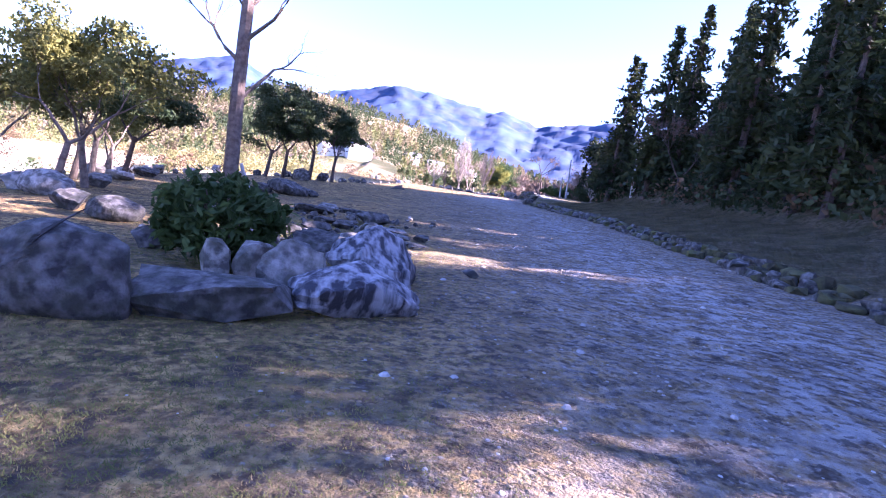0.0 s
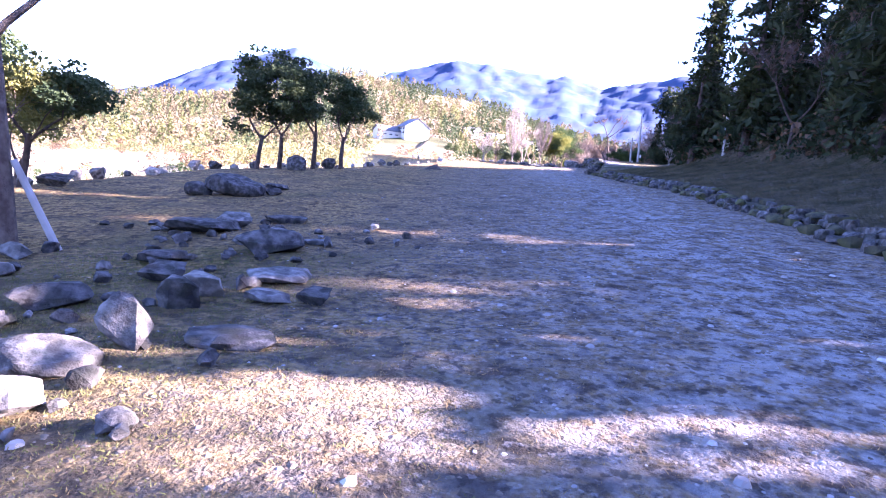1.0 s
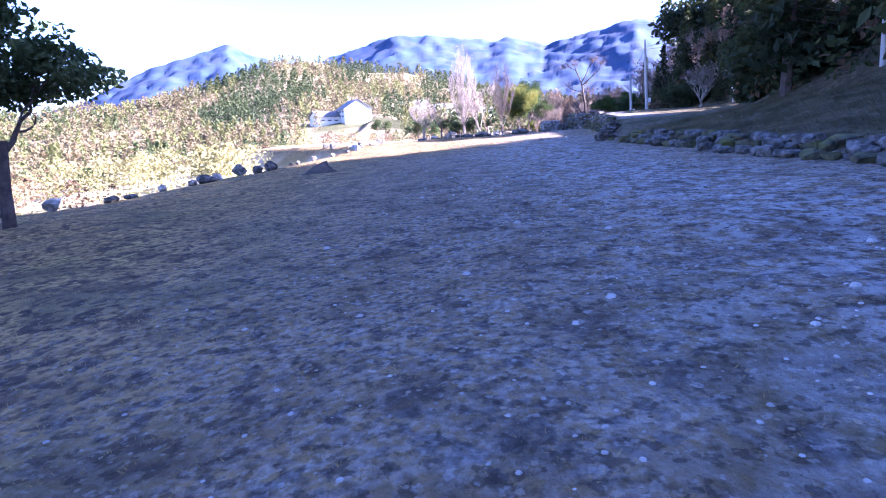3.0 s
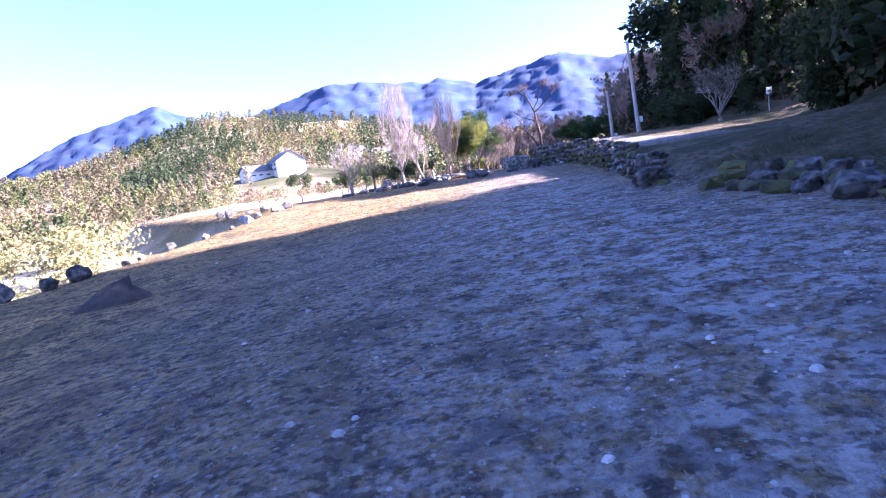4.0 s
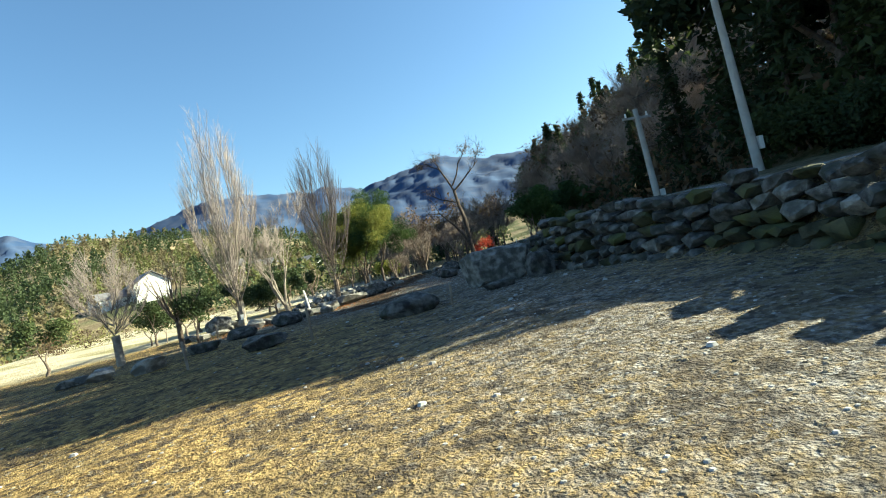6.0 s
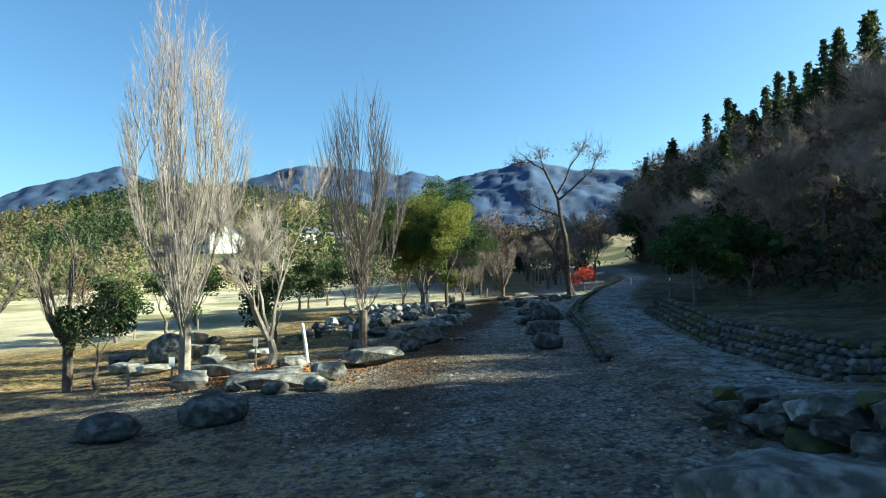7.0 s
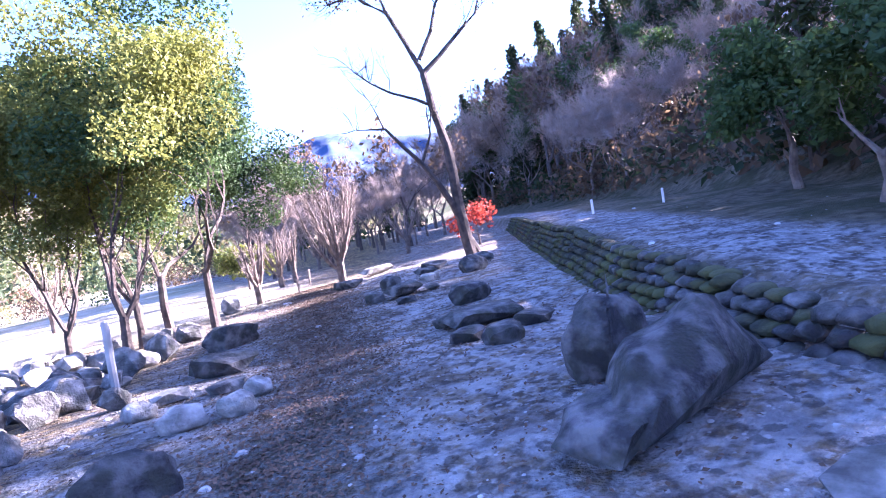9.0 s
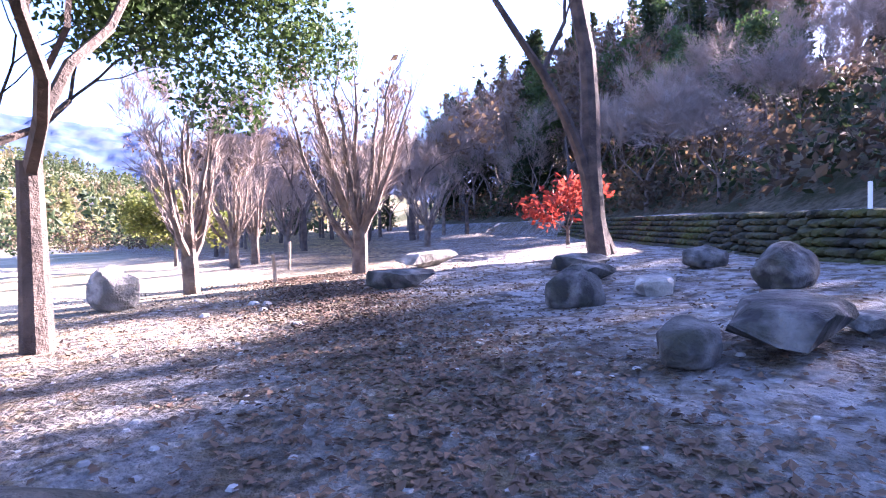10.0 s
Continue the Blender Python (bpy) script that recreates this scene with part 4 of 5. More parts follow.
for k in range(130):  # rubble in the bare soil
    w = rr.uniform(0.1, 0.32)
    rock(rr.gauss(-2.6, 1.9), rr.uniform(12.5, 26), w, w * rr.uniform(0.35, 0.7), "jag", rr.choice(("dark", "dark", "grey")), 0.8, rr.uniform(0, 360), "in the bare soil", 0.2, "rubble in the soil")
for k in range(90):  # bed of tumbled stones along the stream
    u = rr.random()
    x, y = 11.5 + 5.2 * u + rr.gauss(0, 0.8), 113.0 + 9.5 * u + rr.gauss(0, 1.2)
    w = rr.uniform(0.25, 0.7)
    rock(x, y, w, w * rr.uniform(0.4, 0.8), rr.choice(("jag", "jag", "boulder")), rr.choice(("grey", "pale", "dark", "grey")), 0.8, rr.uniform(0, 360), "in the stony stream bed", group="stones of the stream bed")
for k in range(46):  # pale stone bank
    x, y = 14.5 + rr.uniform(-1.8, 1.6), 122.5 + rr.uniform(-1.0, 1.5)
    w = rr.uniform(0.3, 0.6)
    rock(x, y, w, w * 0.9, "jag", "pale", 0.85, rr.uniform(0, 360), "in a heaped stone bank", -0.3 * rr.random(), "stones of the heaped bank")
for k in range(44):  # low stones along the lawn's rim
    y = 30 + 72 * k / 44 + rr.uniform(-0.6, 0.6)
    w = rr.uniform(0.4, 1.0)
    rock(float(interp(y, EDGE_LEFT)) + rr.uniform(-0.6, 0.4), y, w, w * rr.uniform(0.4, 0.7), rr.choice(("jag", "boulder")), rr.choice(("grey", "dark", "pale")), 0.8, rr.uniform(0, 360), "along the lawn's rim", group="stones along the rim")

# earth mound
sh = Shape()
n = 14
sh.add([(0.35, 0.1, 0.66), *[(0.45 * math.cos(6.283 * k / n) * rr.uniform(0.8, 1.2), 0.4 * math.sin(6.283 * k / n) * rr.uniform(0.8, 1.2), 0.38 * rr.uniform(0.8, 1.15)) for k in range(n)], *[(1.15 * math.cos(6.283 * k / n) * rr.uniform(0.85, 1.15), 1.1 * math.sin(6.283 * k / n) * rr.uniform(0.85, 1.15), -0.1) for k in range(n)]],
       [*[(0, 1 + k, 1 + (k + 1) % n) for k in range(n)], *[(1 + k, 1 + n + k, 1 + n + (k + 1) % n, 1 + (k + 1) % n) for k in range(n)]])
ob = tagged(new("earth_mound", sh.mesh("earth_mound", M_MOUND, True)), "small dark mound of earth on the lawn", "mound")
ob.matrix_world = pose(-1.5, 67.5, ground_at(-1.5, 67.5), 0, 0, 15)

# pond
sh = Shape()
ring = [(math.cos(6.283 * k / 26) * (1.9 + 0.35 * math.sin(3 * k)), math.sin(6.283 * k / 26) * (2.6 + 0.4 * math.cos(2.3 * k)), 0) for k in range(26)]
sh.add(ring, [tuple(range(26))])
M_WATER = material("still_water", (0.02, 0.03, 0.03), (0.03, 0.04, 0.035), 1, 0.04, 0.04, 9)
M_WATER.node_tree.nodes["Principled BSDF"].inputs["Specular IOR Level"].default_value = 0.5
for x, y, sz, turn in ((11.0, 113.0, 0.55, -20), (13.6, 114.6, 0.4, -35)):
    ob = tagged(new("pond", sh.mesh("pond", M_WATER)), "shallow dark pond among stones", "pond", kind="structure")
    ob.matrix_world = pose(x, y, ground_at(x, y) + 0.025, 0, 0, turn) @ Matrix.Scale(sz, 4)

# ---- trees of the lawn ----
PINES = [leafy_tree(80 + s, 2.7, 0.17, 4, 0.75, 0.26, 2.0, M_PINE, 46, 0.17, 0.36, 2, M_BARK_DARK, (0.3 * (-1) ** s, 0.2), 0.55) for s in range(3)]
PINES_SUN = [leafy_tree(90 + s, 2.2, 0.15, 4, 0.65, 0.3, 1.8, M_PINE_PAINTED_SUN, 40, 0.15, 0.4, 2, M_BARK, (0.4, 0.1), 0.7) for s in range(2)]
for k, (x, y, sz, turn) in enumerate(((-12.3, 49.6, 0.9, 20), (-11.2, 51.0, 0.95, 150), (-9.2, 52.4, 1.0, 260), (-7.2, 52.6, 0.9, 60))):
    plant("pine_tree", PINES[k % 3], x, y, "dark green pine with bare forked trunk beside the lawn", "tree", "pines beside the lawn", turn, sz)
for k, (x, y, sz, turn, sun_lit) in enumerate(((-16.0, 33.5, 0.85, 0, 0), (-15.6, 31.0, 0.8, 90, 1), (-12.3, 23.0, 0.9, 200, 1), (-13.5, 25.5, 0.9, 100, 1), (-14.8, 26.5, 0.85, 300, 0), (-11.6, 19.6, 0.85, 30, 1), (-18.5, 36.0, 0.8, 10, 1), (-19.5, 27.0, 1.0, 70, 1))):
    plant("pine_tree", (PINES_SUN if sun_lit else PINES)[k % 2], x, y, "pine at the lawn's rim, sunlight painted into yellow-green needles" if sun_lit else "dark green pine at the lawn's rim", "tree", "pines at the rim", turn, sz)

# bare tree with prop
wd, tw, tips = bare_tree(5, 8.5, 0.25, 4, 0.6, 0.35, 2, 2.4, 4, 0.5, (-0.5, 0.1), 0.16)
for z, w in ((4.0, 0.2), (5.2, 2.9), (6.0, -0.6), (6.9, 2.2)):
    grow(wd, tw, tips, Vector((-0.5 * z / 8.5, 0, z)), Vector((math.cos(w), math.sin(w), 0.75)), 1.9, 0.085, 3, random.Random(int(z * 10)), 0.6, 0.35, 0.17)
plant("bare_tree", (wd.mesh("trunk", M_BARK), tw.mesh("twigs", M_TWIG)), -6.35, 21.2, "tall bare tree with grey bark, propped by a stake", "tree", names=("trunk", "branchwork"))
sh = Shape()
sh.tube([(0, 0, -0.2), (-0.85, -0.2, 1.7)], [0.075, 0.065], 8)
# pale concrete tone on this wood stands in for sunlight
ob = tagged(new("prop_stake", sh.mesh("prop_stake", M_CONCRETE)), "round wooden stake propping a tree, sunlight put into its pale tone", "stake")
ob.matrix_world = pose(-5.35, 21.5, ground_at(-5.35, 21.5))

# rhododendron
sh, wd = Shape(), Shape()
rr = random.Random(9)
for k in range(14):
    w = rr.uniform(0, 6.283)
    tip = Vector((math.cos(w) * rr.uniform(0.3, 1.0), math.sin(w) * rr.uniform(0.3, 1.0), rr.uniform(0.9, 1.7)))
    wd.tube([(0, 0, -0.2), tip * 0.5 + Vector((rr.gauss(0, 0.1), rr.gauss(0, 0.1), 0)), tip], [0.05, 0.035, 0.015], 5)
for k in range(420):
    w, v = rr.uniform(0, 6.283), rr.uniform(-0.55, 1)
    c = Vector((math.cos(w) * math.sqrt(1 - v * v) * 1.25, math.sin(w) * math.sqrt(1 - v * v) * 1.15, 1.0 + v * 1.0)) * rr.uniform(0.8, 1.04)
    c *= 1 + 0.12 * noise.noise(c * 1.8)
    for j in range(8):
        sh.leaf(c + Vector((rr.gauss(0, 0.09), rr.gauss(0, 0.09), rr.gauss(0, 0.07))), rr.uniform(0.09, 0.16), rr, 2.2, 0.5)
plant("evergreen_shrub", (wd.mesh("stems", M_BARK), sh.mesh("crown", M_EVERGREEN)), -3.35, 10.9, "rounded broadleaf evergreen shrub behind the rocks", "shrub", names=("trunk", "crown"), size=0.86)

# ---- trees of the park ----
def stems_tree(seed, tall, wide, n, rad, mat, twig_mat, trunk=0.6, fine=5, pollard=False):
    r = random.Random(seed)
    wd_, tw_ = Shape(), Shape()
    wd_.tube([(0, 0, -0.3), (0, 0, 0.1), (r.gauss(0, 0.03), 0, trunk)], [rad * 1.5, rad * 1.1, rad], 9)
    for k in range(n):
        w = 6.283 * k / n + r.uniform(-0.5, 0.5)
        reach = wide * r.uniform(0.35, 1.0)
        hgt = tall * r.uniform(0.82, 1.0) * (1 - 0.3 * (reach / wide) ** 2)
        z0 = trunk * r.uniform(0.5, 1.0) if pollard else r.uniform(trunk * 0.65, trunk + tall * 0.22)
        pts, rads = [], []
        for i in range(7):
            u = i / 6
            q = reach * ((u ** 0.62) if pollard else (math.sin(math.pi * (0.06 + 0.7 * u)) - 0.187) / 0.813)
            pts.append(Vector((math.cos(w) * q + r.gauss(0, 0.03) * u * wide, math.sin(w) * q + r.gauss(0, 0.03) * u * wide, z0 + (hgt - z0) * u)))
            rads.append(rad * (0.5 if pollard else 0.14) * (1 - u) ** 0.8 + 0.005)
        wd_.tube(pts, rads, 6)
        for i in range(1, 7):
            for _ in range(fine):
                a = pts[i - 1].lerp(pts[i], r.random())
                side = Vector((math.cos(w) + r.gauss(0, 0.9), math.sin(w) + r.gauss(0, 0.9), 0)).normalized()
                way = (side * wide * 0.22 + Vector((0, 0, tall * 0.13))) * r.uniform(0.5, 1.2)
                mid, end = a + way * 0.5 + Vector((0, 0, -0.02 * tall)), a + way
                tw_.tube([a, mid, end], [0.009, 0.007, 0.004], 3, False)
                for _ in range(6):
                    tw_.blade(a.lerp(end, r.uniform(0.3, 1)), (side * 0.1 * wide + Vector((r.gauss(0, 0.09) * wide, r.gauss(0, 0.09) * wide, tall * 0.05))) * r.uniform(0.5, 1.3), 0.0045)
    return wd_.mesh("trunk", mat), tw_.mesh("twigs", twig_mat)


M_TWIG_GREY = material("grey_twigs", (0.15, 0.125, 0.12), (0.25, 0.215, 0.2), 2, 0.9, 0)
TN = ("trunk", "branchwork")
plant("poplar_tree", stems_tree(1, 10.2, 1.6, 19, 0.14, M_BARK_PALE, M_TWIG_GREY, 1.5, 7), 8.1, 104.9, "tall upright bare poplar with pale bark", "tree", "bare poplars", names=TN)
plant("poplar_tree", stems_tree(2, 9.0, 1.5, 20, 0.13, M_BARK, M_TWIG_GREY, 1.4, 7), 12.85, 107.9, "tall upright bare poplar beside the stream", "tree", "bare poplars", 50, names=TN)
wd, tw, tips = bare_tree(203, 0.8, 0.13, 5, 0.36, 0.55, 4, 1.75, 6, 0.5, (0, 0), 0.1, 0.005)
plant("bare_tree", (wd.mesh("trunk", M_BARK_PALE), tw.mesh("twigs", M_TWIG_GREY)), 10.1, 106.5, "vase-shaped bare tree with pale bark", "tree", names=TN)
plant("bare_tree", stems_tree(4, 4.8, 1.6, 10, 0.15, M_BARK_PALE, M_TWIG_GREY, 1.3, 8), 3.5, 102.6, "small spreading bare tree at the park's rim", "tree", names=TN)
plant("bare_tree", stems_tree(6, 4.3, 1.5, 13, 0.14, M_BARK, M_TWIG, 1.0, 7, True), 23.8, 129.2, "bare tree with upswept branches", "tree", "small bare park trees", names=TN)
for k, (x, y, tall) in enumerate(((20.7, 128.4, 2.9), (23.7, 135.5, 3.2), (30.0, 136.5, 3.0), (26.5, 141.0, 3.2), (22.5, 133.0, 2.6), (14.0, 139.0, 3.4), (5.5, 104.5, 4.2))):
    plant("bare_tree", stems_tree(10 + k, tall, tall * 0.3, 9, 0.11, M_BARK, M_TWIG, tall * 0.35, 3, True), x, y, "small pollarded bare tree beside the park path", "tree", "small bare park trees", 40 * k, names=TN)

YG = [leafy_tree(120, 1.15, 0.105, 4, 0.66, 0.36, 2.0, M_YELLOW_GREEN, 330, 0.058, 0.33, 3, M_BARK_DARK), leafy_tree(121, 1.5, 0.105, 4, 0.56, 0.45, 2.0, M_EVERGREEN, 330, 0.058, 0.33, 2, M_BARK_DARK), leafy_tree(122, 1.9, 0.13, 4, 0.55, 0.42, 1.7, M_EVERGREEN, 130, 0.095, 0.4, 1)]
for x, y, k, sz, turn, words in ((16.95, 121.8, 0, 0.95, 0, "yellow-green broadleaf tree in sun"), (17.2, 124.4, 0, 1.0, 130, "yellow-green broadleaf tree in sun"), (18.9, 125.1, 1, 1.1, 60, "dark green broadleaf tree with slim trunk"), (17.9, 126.6, 1, 1.12, 200, "dark green broadleaf tree with slim trunk"), (15.9, 123.0, 0, 0.82, 300, "yellow-green broadleaf tree in sun")):
    plant("broadleaf_tree", YG[k], x, y, words + " beside the stream", "tree", "broadleaf trees by the stream", turn, sz)
SMALL_EV = [leafy_tree(130 + s, 0.7, 0.07, 3, 0.7, 0.45, 0.75, M_PINE, 60, 0.09, 0.2, 2) for s in range(2)]
for k, (x, y, sz) in enumerate(((4.1, 118.0, 1.15), (4.5, 122.0, 1.3), (9.4, 130.4, 1.3), (1.7, 119.3, 0.9), (10.0, 131.0, 1.1), (11.3, 133.6, 1.4), (2.6, 116.0, 1.1), (6.2, 104.4, 0.9), (9.7, 111.6, 1.0), (-2.0, 112.0, 1.2), (7.0, 126.0, 1.2), (12.6, 129.5, 1.1))):
    plant("evergreen_shrub", SMALL_EV[k % 2], x, y, "small dark evergreen with layered crown", "shrub", "small park evergreens", 70 * k, sz)
plant("yellow_shrub", leafy_tree(140, 0.6, 0.06, 3, 0.7, 0.45, 0.8, M_YELLOW_GREEN, 60, 0.09, 0.24, 3), 22.0, 137.5, "bright yellow-leaved shrub in sun", "shrub")
plant("maple_shrub", leafy_tree(141, 0.5, 0.05, 3, 0.8, 0.3, 0.6, M_RED_LEAF, 12, 0.13, 0.25, 3), 30.6, 130.4, "small red-leaved maple on the wall", "shrub")
ROUND = leafy_tree(142, 0.9, 0.09, 4, 0.75, 0.3, 0.85, M_EVERGREEN, 60, 0.1, 0.24, 2, M_BARK)
for x, y, sz in ((27.4, 113.6, 1.0), (25.2, 108.4, 0.95), (31.5, 117.2, 1.2), (30.0, 111.5, 1.1)):
    plant("round_evergreen", ROUND, x, y, "rounded dark evergreen above the terrace wall", "tree", "evergreens above the terrace", x * 30, sz)
wd, tw, tips = bare_tree(55, 0.5, 0.09, 4, 0.6, 0.5, 5, 1.1, 8, 0.5, (0, 0), 0.1, 0.008)
plant("pale_bush", (wd.mesh("stems", M_BARK_PALE), tw.mesh("twigs", M_BARK_PALE)), 26.3, 84.8, "pale leafless bush above the road", "bush", names=("trunk", "branchwork"), size=1.03)

# the old leaning tree
def old_tree():
    r = random.Random(77)
    out = []
    limbs = [([(0, 0), (-0.25, 2.0), (-0.3, 4.1), (-0.75, 6.8)], 0.24, 0.13), ([(-0.75, 6.8), (-1.7, 9.0), (-2.9, 9.8), (-3.7, 9.4)], 0.1, 0.025), ([(-1.7, 9.0), (-2.0, 10.3)], 0.05, 0.015),
             ([(-0.75, 6.8), (0.55, 7.9), (1.6, 8.8), (2.2, 10.2)], 0.1, 0.02), ([(-0.8, 7.3), (0.1, 9.2), (1.1, 10.7)], 0.08, 0.02), ([(-0.55, 5.6), (-2.1, 6.2), (-3.3, 7.0)], 0.07, 0.02),
             ([(0.5, -0.2), (-0.5, 2.1), (-1.35, 3.6), (-2.5, 5.0)], 0.16, 0.05), ([(-1.35, 3.6), (-0.9, 4.6), (-0.7, 5.4)], 0.06, 0.02), ([(-2.5, 5.0), (-3.5, 5.1)], 0.05, 0.012), ([(-2.5, 5.0), (-2.9, 6.0)], 0.04, 0.01)]
    for pts, a, b in limbs:
        depth = r.uniform(-0.5, 0.5)
        q = [Vector((u, depth * (i / len(pts)) * (1 if a < 0.2 else 0), v)) for i, (u, v) in enumerate(pts)]
        q[0].z -= 0.3 if a > 0.12 else 0
        fine = [q[0]]
        for i in range(len(q) - 1):
            fine += [q[i].lerp(q[i + 1], 0.5) + Vector((r.gauss(0, 0.06), r.gauss(0, 0.06), 0)), q[i + 1]]
        wd_ = Shape()
        wd_.tube(fine, [a + (b - a) * i / (len(fine) - 1) for i in range(len(fine))], 8)
        if a < 0.14:
            tw_ = wd_
            for i in range(2, len(fine)):
                for _ in range(2):
                    way = (fine[i] - fine[i - 1]).normalized() + Vector((r.gauss(0, 0.7), r.gauss(0, 0.7), r.gauss(0.3, 0.4)))
                    grow(wd_, tw_, [], fine[i].copy(), way, r.uniform(0.5, 1.0), 0.022, 2, r, 0.7, 0.3, 0.16)
            for _ in range(9 if fine[-1].z > 6 else 4):  # dense sprays at the limb's end
                at = fine[-1].lerp(fine[-2], r.random() * 0.7)
                way = Vector((r.gauss(0, 1), r.gauss(0, 1), r.gauss(0.35, 0.35)))
                grow(wd_, tw_, [], at, way, r.uniform(0.35, 0.7), 0.016, 3, r, 0.85, 0.2, 0.2)
            if fine[-1].z > 8.5:
                pods = Shape()
                for _ in range(260):
                    c = fine[-1].lerp(fine[-2], r.random()) + Vector((r.gauss(0, 0.42), r.gauss(0, 0.42), r.gauss(0.1, 0.16)))
                    pods.leaf(c, r.uniform(0.04, 0.09), r, 1.6)
                out.append(("dry_cluster", pods.mesh("dry_cluster", M_BROWN_LEAF)))
        out.append(("trunk" if a > 0.14 else "limb", wd_.mesh("limb", M_BARK_DARK)))
    return out


OLD = old_tree()
plant("old_tree", [m for _, m in OLD], 28.2, 127.2, "old dark bare tree with leaning double trunk", "tree", turn=-12, names=[n_ for n_, _ in OLD])
for ob in bpy.data.objects:
    if ob.name.startswith("dry_cluster"):
        tagged(ob, "dry brown clusters at the branch tips", kind="stuff")

# ---- walls of stone pieces ----
def line_frame(y):
    x = float(interp(y, EDGE_RIGHT))
    x2 = float(interp(y + 0.4, EDGE_RIGHT))
    return x, math.degrees(math.atan2(0.4, x2 - x))


PIECE = {}
for nm, mt in (("grey", M_ROCK), ("dark", M_ROCK_DARK), ("moss", M_MOSS_BLOCK), ("pale", M_ROCK_PALE)):
    PIECE[nm] = []
    for s in range(6):
        bm = hull(500 + s, 20, 6.5)
        for v in bm.verts:
            v.co.z -= 0.5
        me_ = bpy.data.meshes.new("stone")
        bm.to_mesh(me_)
        bm.free()
        me_.materials.append(mt)
        PIECE[nm].append(me_)
for nm, mt in (("cobble", M_ROCK_DARK), ("mossy_cobble", M_MOSS_BLOCK)):
    PIECE[nm] = []
    for s in range(5):
        bm = hull(560 + s, 34, 3.2)
        for v in bm.verts:
            v.co.z -= 0.5
        me_ = bpy.data.meshes.new("stone")
        bm.to_mesh(me_)
        bm.free()
        me_.materials.append(mt)
        me_.shade_smooth()
        PIECE[nm].append(me_)
rw = random.Random(15)


def piece(parent, x, y, z, w, d, h, turn, tone):
    ob = new("stone", rw.choice(PIECE[tone]))
    ob.parent = parent
    ob.matrix_world = pose(x, y, z, rw.uniform(-5, 5), rw.uniform(-5, 5), turn + rw.uniform(-6, 6)) @ Matrix.Diagonal((w, d, h, 1))


kerb = tagged(new("stone_kerb"), "rough kerb of dark stones along the lawn", "kerb", kind="structure")
y = -8.0
while y < 66:
    x, turn = line_frame(y)
    for side in range(3):
        w = rw.uniform(0.35, 0.9)
        piece(kerb, x - 0.05 + side * 0.38 + rw.uniform(-0.18, 0.18), y + rw.uniform(-0.25, 0.25), ground_at(x - 0.3, y) + 0.08 + 0.17 * side, w, rw.uniform(0.35, 0.7), rw.uniform(0.3, 0.55), turn, rw.choice(("dark", "moss", "dark", "moss")))
    y += rw.uniform(0.55, 0.9)
wall = tagged(new("stone_retaining_wall"), "mossy retaining wall of dark field stones", "wall", kind="structure")
y = 68.5
while y < 97:
    x, turn = line_frame(y)
    foot, top = ground_at(x - 0.4, y) - 0.1, float(height(x + 1.2, y))
    z, k = foot, 0
    while z < top - 0.1:
        h = rw.uniform(0.2, 0.34)
        piece(wall, x + 0.1 + 0.09 * k + rw.uniform(-0.06, 0.06), y + rw.uniform(-0.1, 0.1) + 0.22 * (k % 2), z + h / 2, rw.uniform(0.36, 0.62), 0.55, h * 1.06, turn, "moss" if 77 < y < 86 and z < foot + 0.5 else rw.choice(("dark", "dark", "grey", "dark", "moss")))
        z += h * 0.94
        k += 1
    y += rw.uniform(0.45, 0.6)
block_wall = tagged(new("block_wall"), "low mossy wall of stacked dark cobble courses", "wall", kind="structure")
far_courses = Shape()
y = 102.6
while y < 136:
    x, turn = line_frame(y)
    foot, top = ground_at(x - 0.45, y) - 0.07, float(height(x + 1.2, y)) + 0.03
    courses = max(2, round((top - foot) / 0.125))
    h = (top - foot) / courses
    for k in range(courses):
        along, w = rw.uniform(-0.03, 0.03) + 0.12 * (k % 2), rw.uniform(0.22, 0.3)
        px, py, pz = x + 0.02 + 0.11 * k + along * math.cos(radians(turn)), y + along * math.sin(radians(turn)), foot + h * (k + 0.5)
        tone = rw.choice(("cobble", "cobble", "mossy_cobble") if y < 113 else ("mossy_cobble", "mossy_cobble", "cobble"))
        if y < 116:
            piece(block_wall, px, py, pz, w * 1.02, rw.uniform(0.24, 0.32), h * 1.12, turn, tone)
        else:
            me_ = rw.choice(PIECE["mossy_cobble"])
            m_ = pose(px, py, pz, rw.uniform(-5, 5), rw.uniform(-5, 5), turn + rw.uniform(-6, 6)) @ Matrix.Diagonal((w * 1.1, 0.28, h * 1.05, 1))
            far_courses.add([m_ @ v.co for v in me_.vertices], [tuple(p.vertices) for p in me_.polygons])
    y += 0.25 * math.sin(radians(turn))
tagged(part("courses", far_courses, M_MOSS_BLOCK, block_wall, "mossy courses of small stones"), kind="stuff")
terrace = tagged(new("terrace_wall"), "terrace wall of rounded dark stones above the road", "wall", kind="structure")
y = 96.5
while y < 110.5:
    x, turn = line_frame(y)
    for k in range(5):
        piece(terrace, x + 3.25 + 0.15 * k, y + 0.14 * (k % 2), float(height(x + 3.0, y)) + 0.04 + 0.145 * k, rw.uniform(0.24, 0.33), 0.36, 0.19, turn, rw.choice(("cobble", "mossy_cobble", "cobble")))
    y += 0.29 * math.sin(radians(turn))

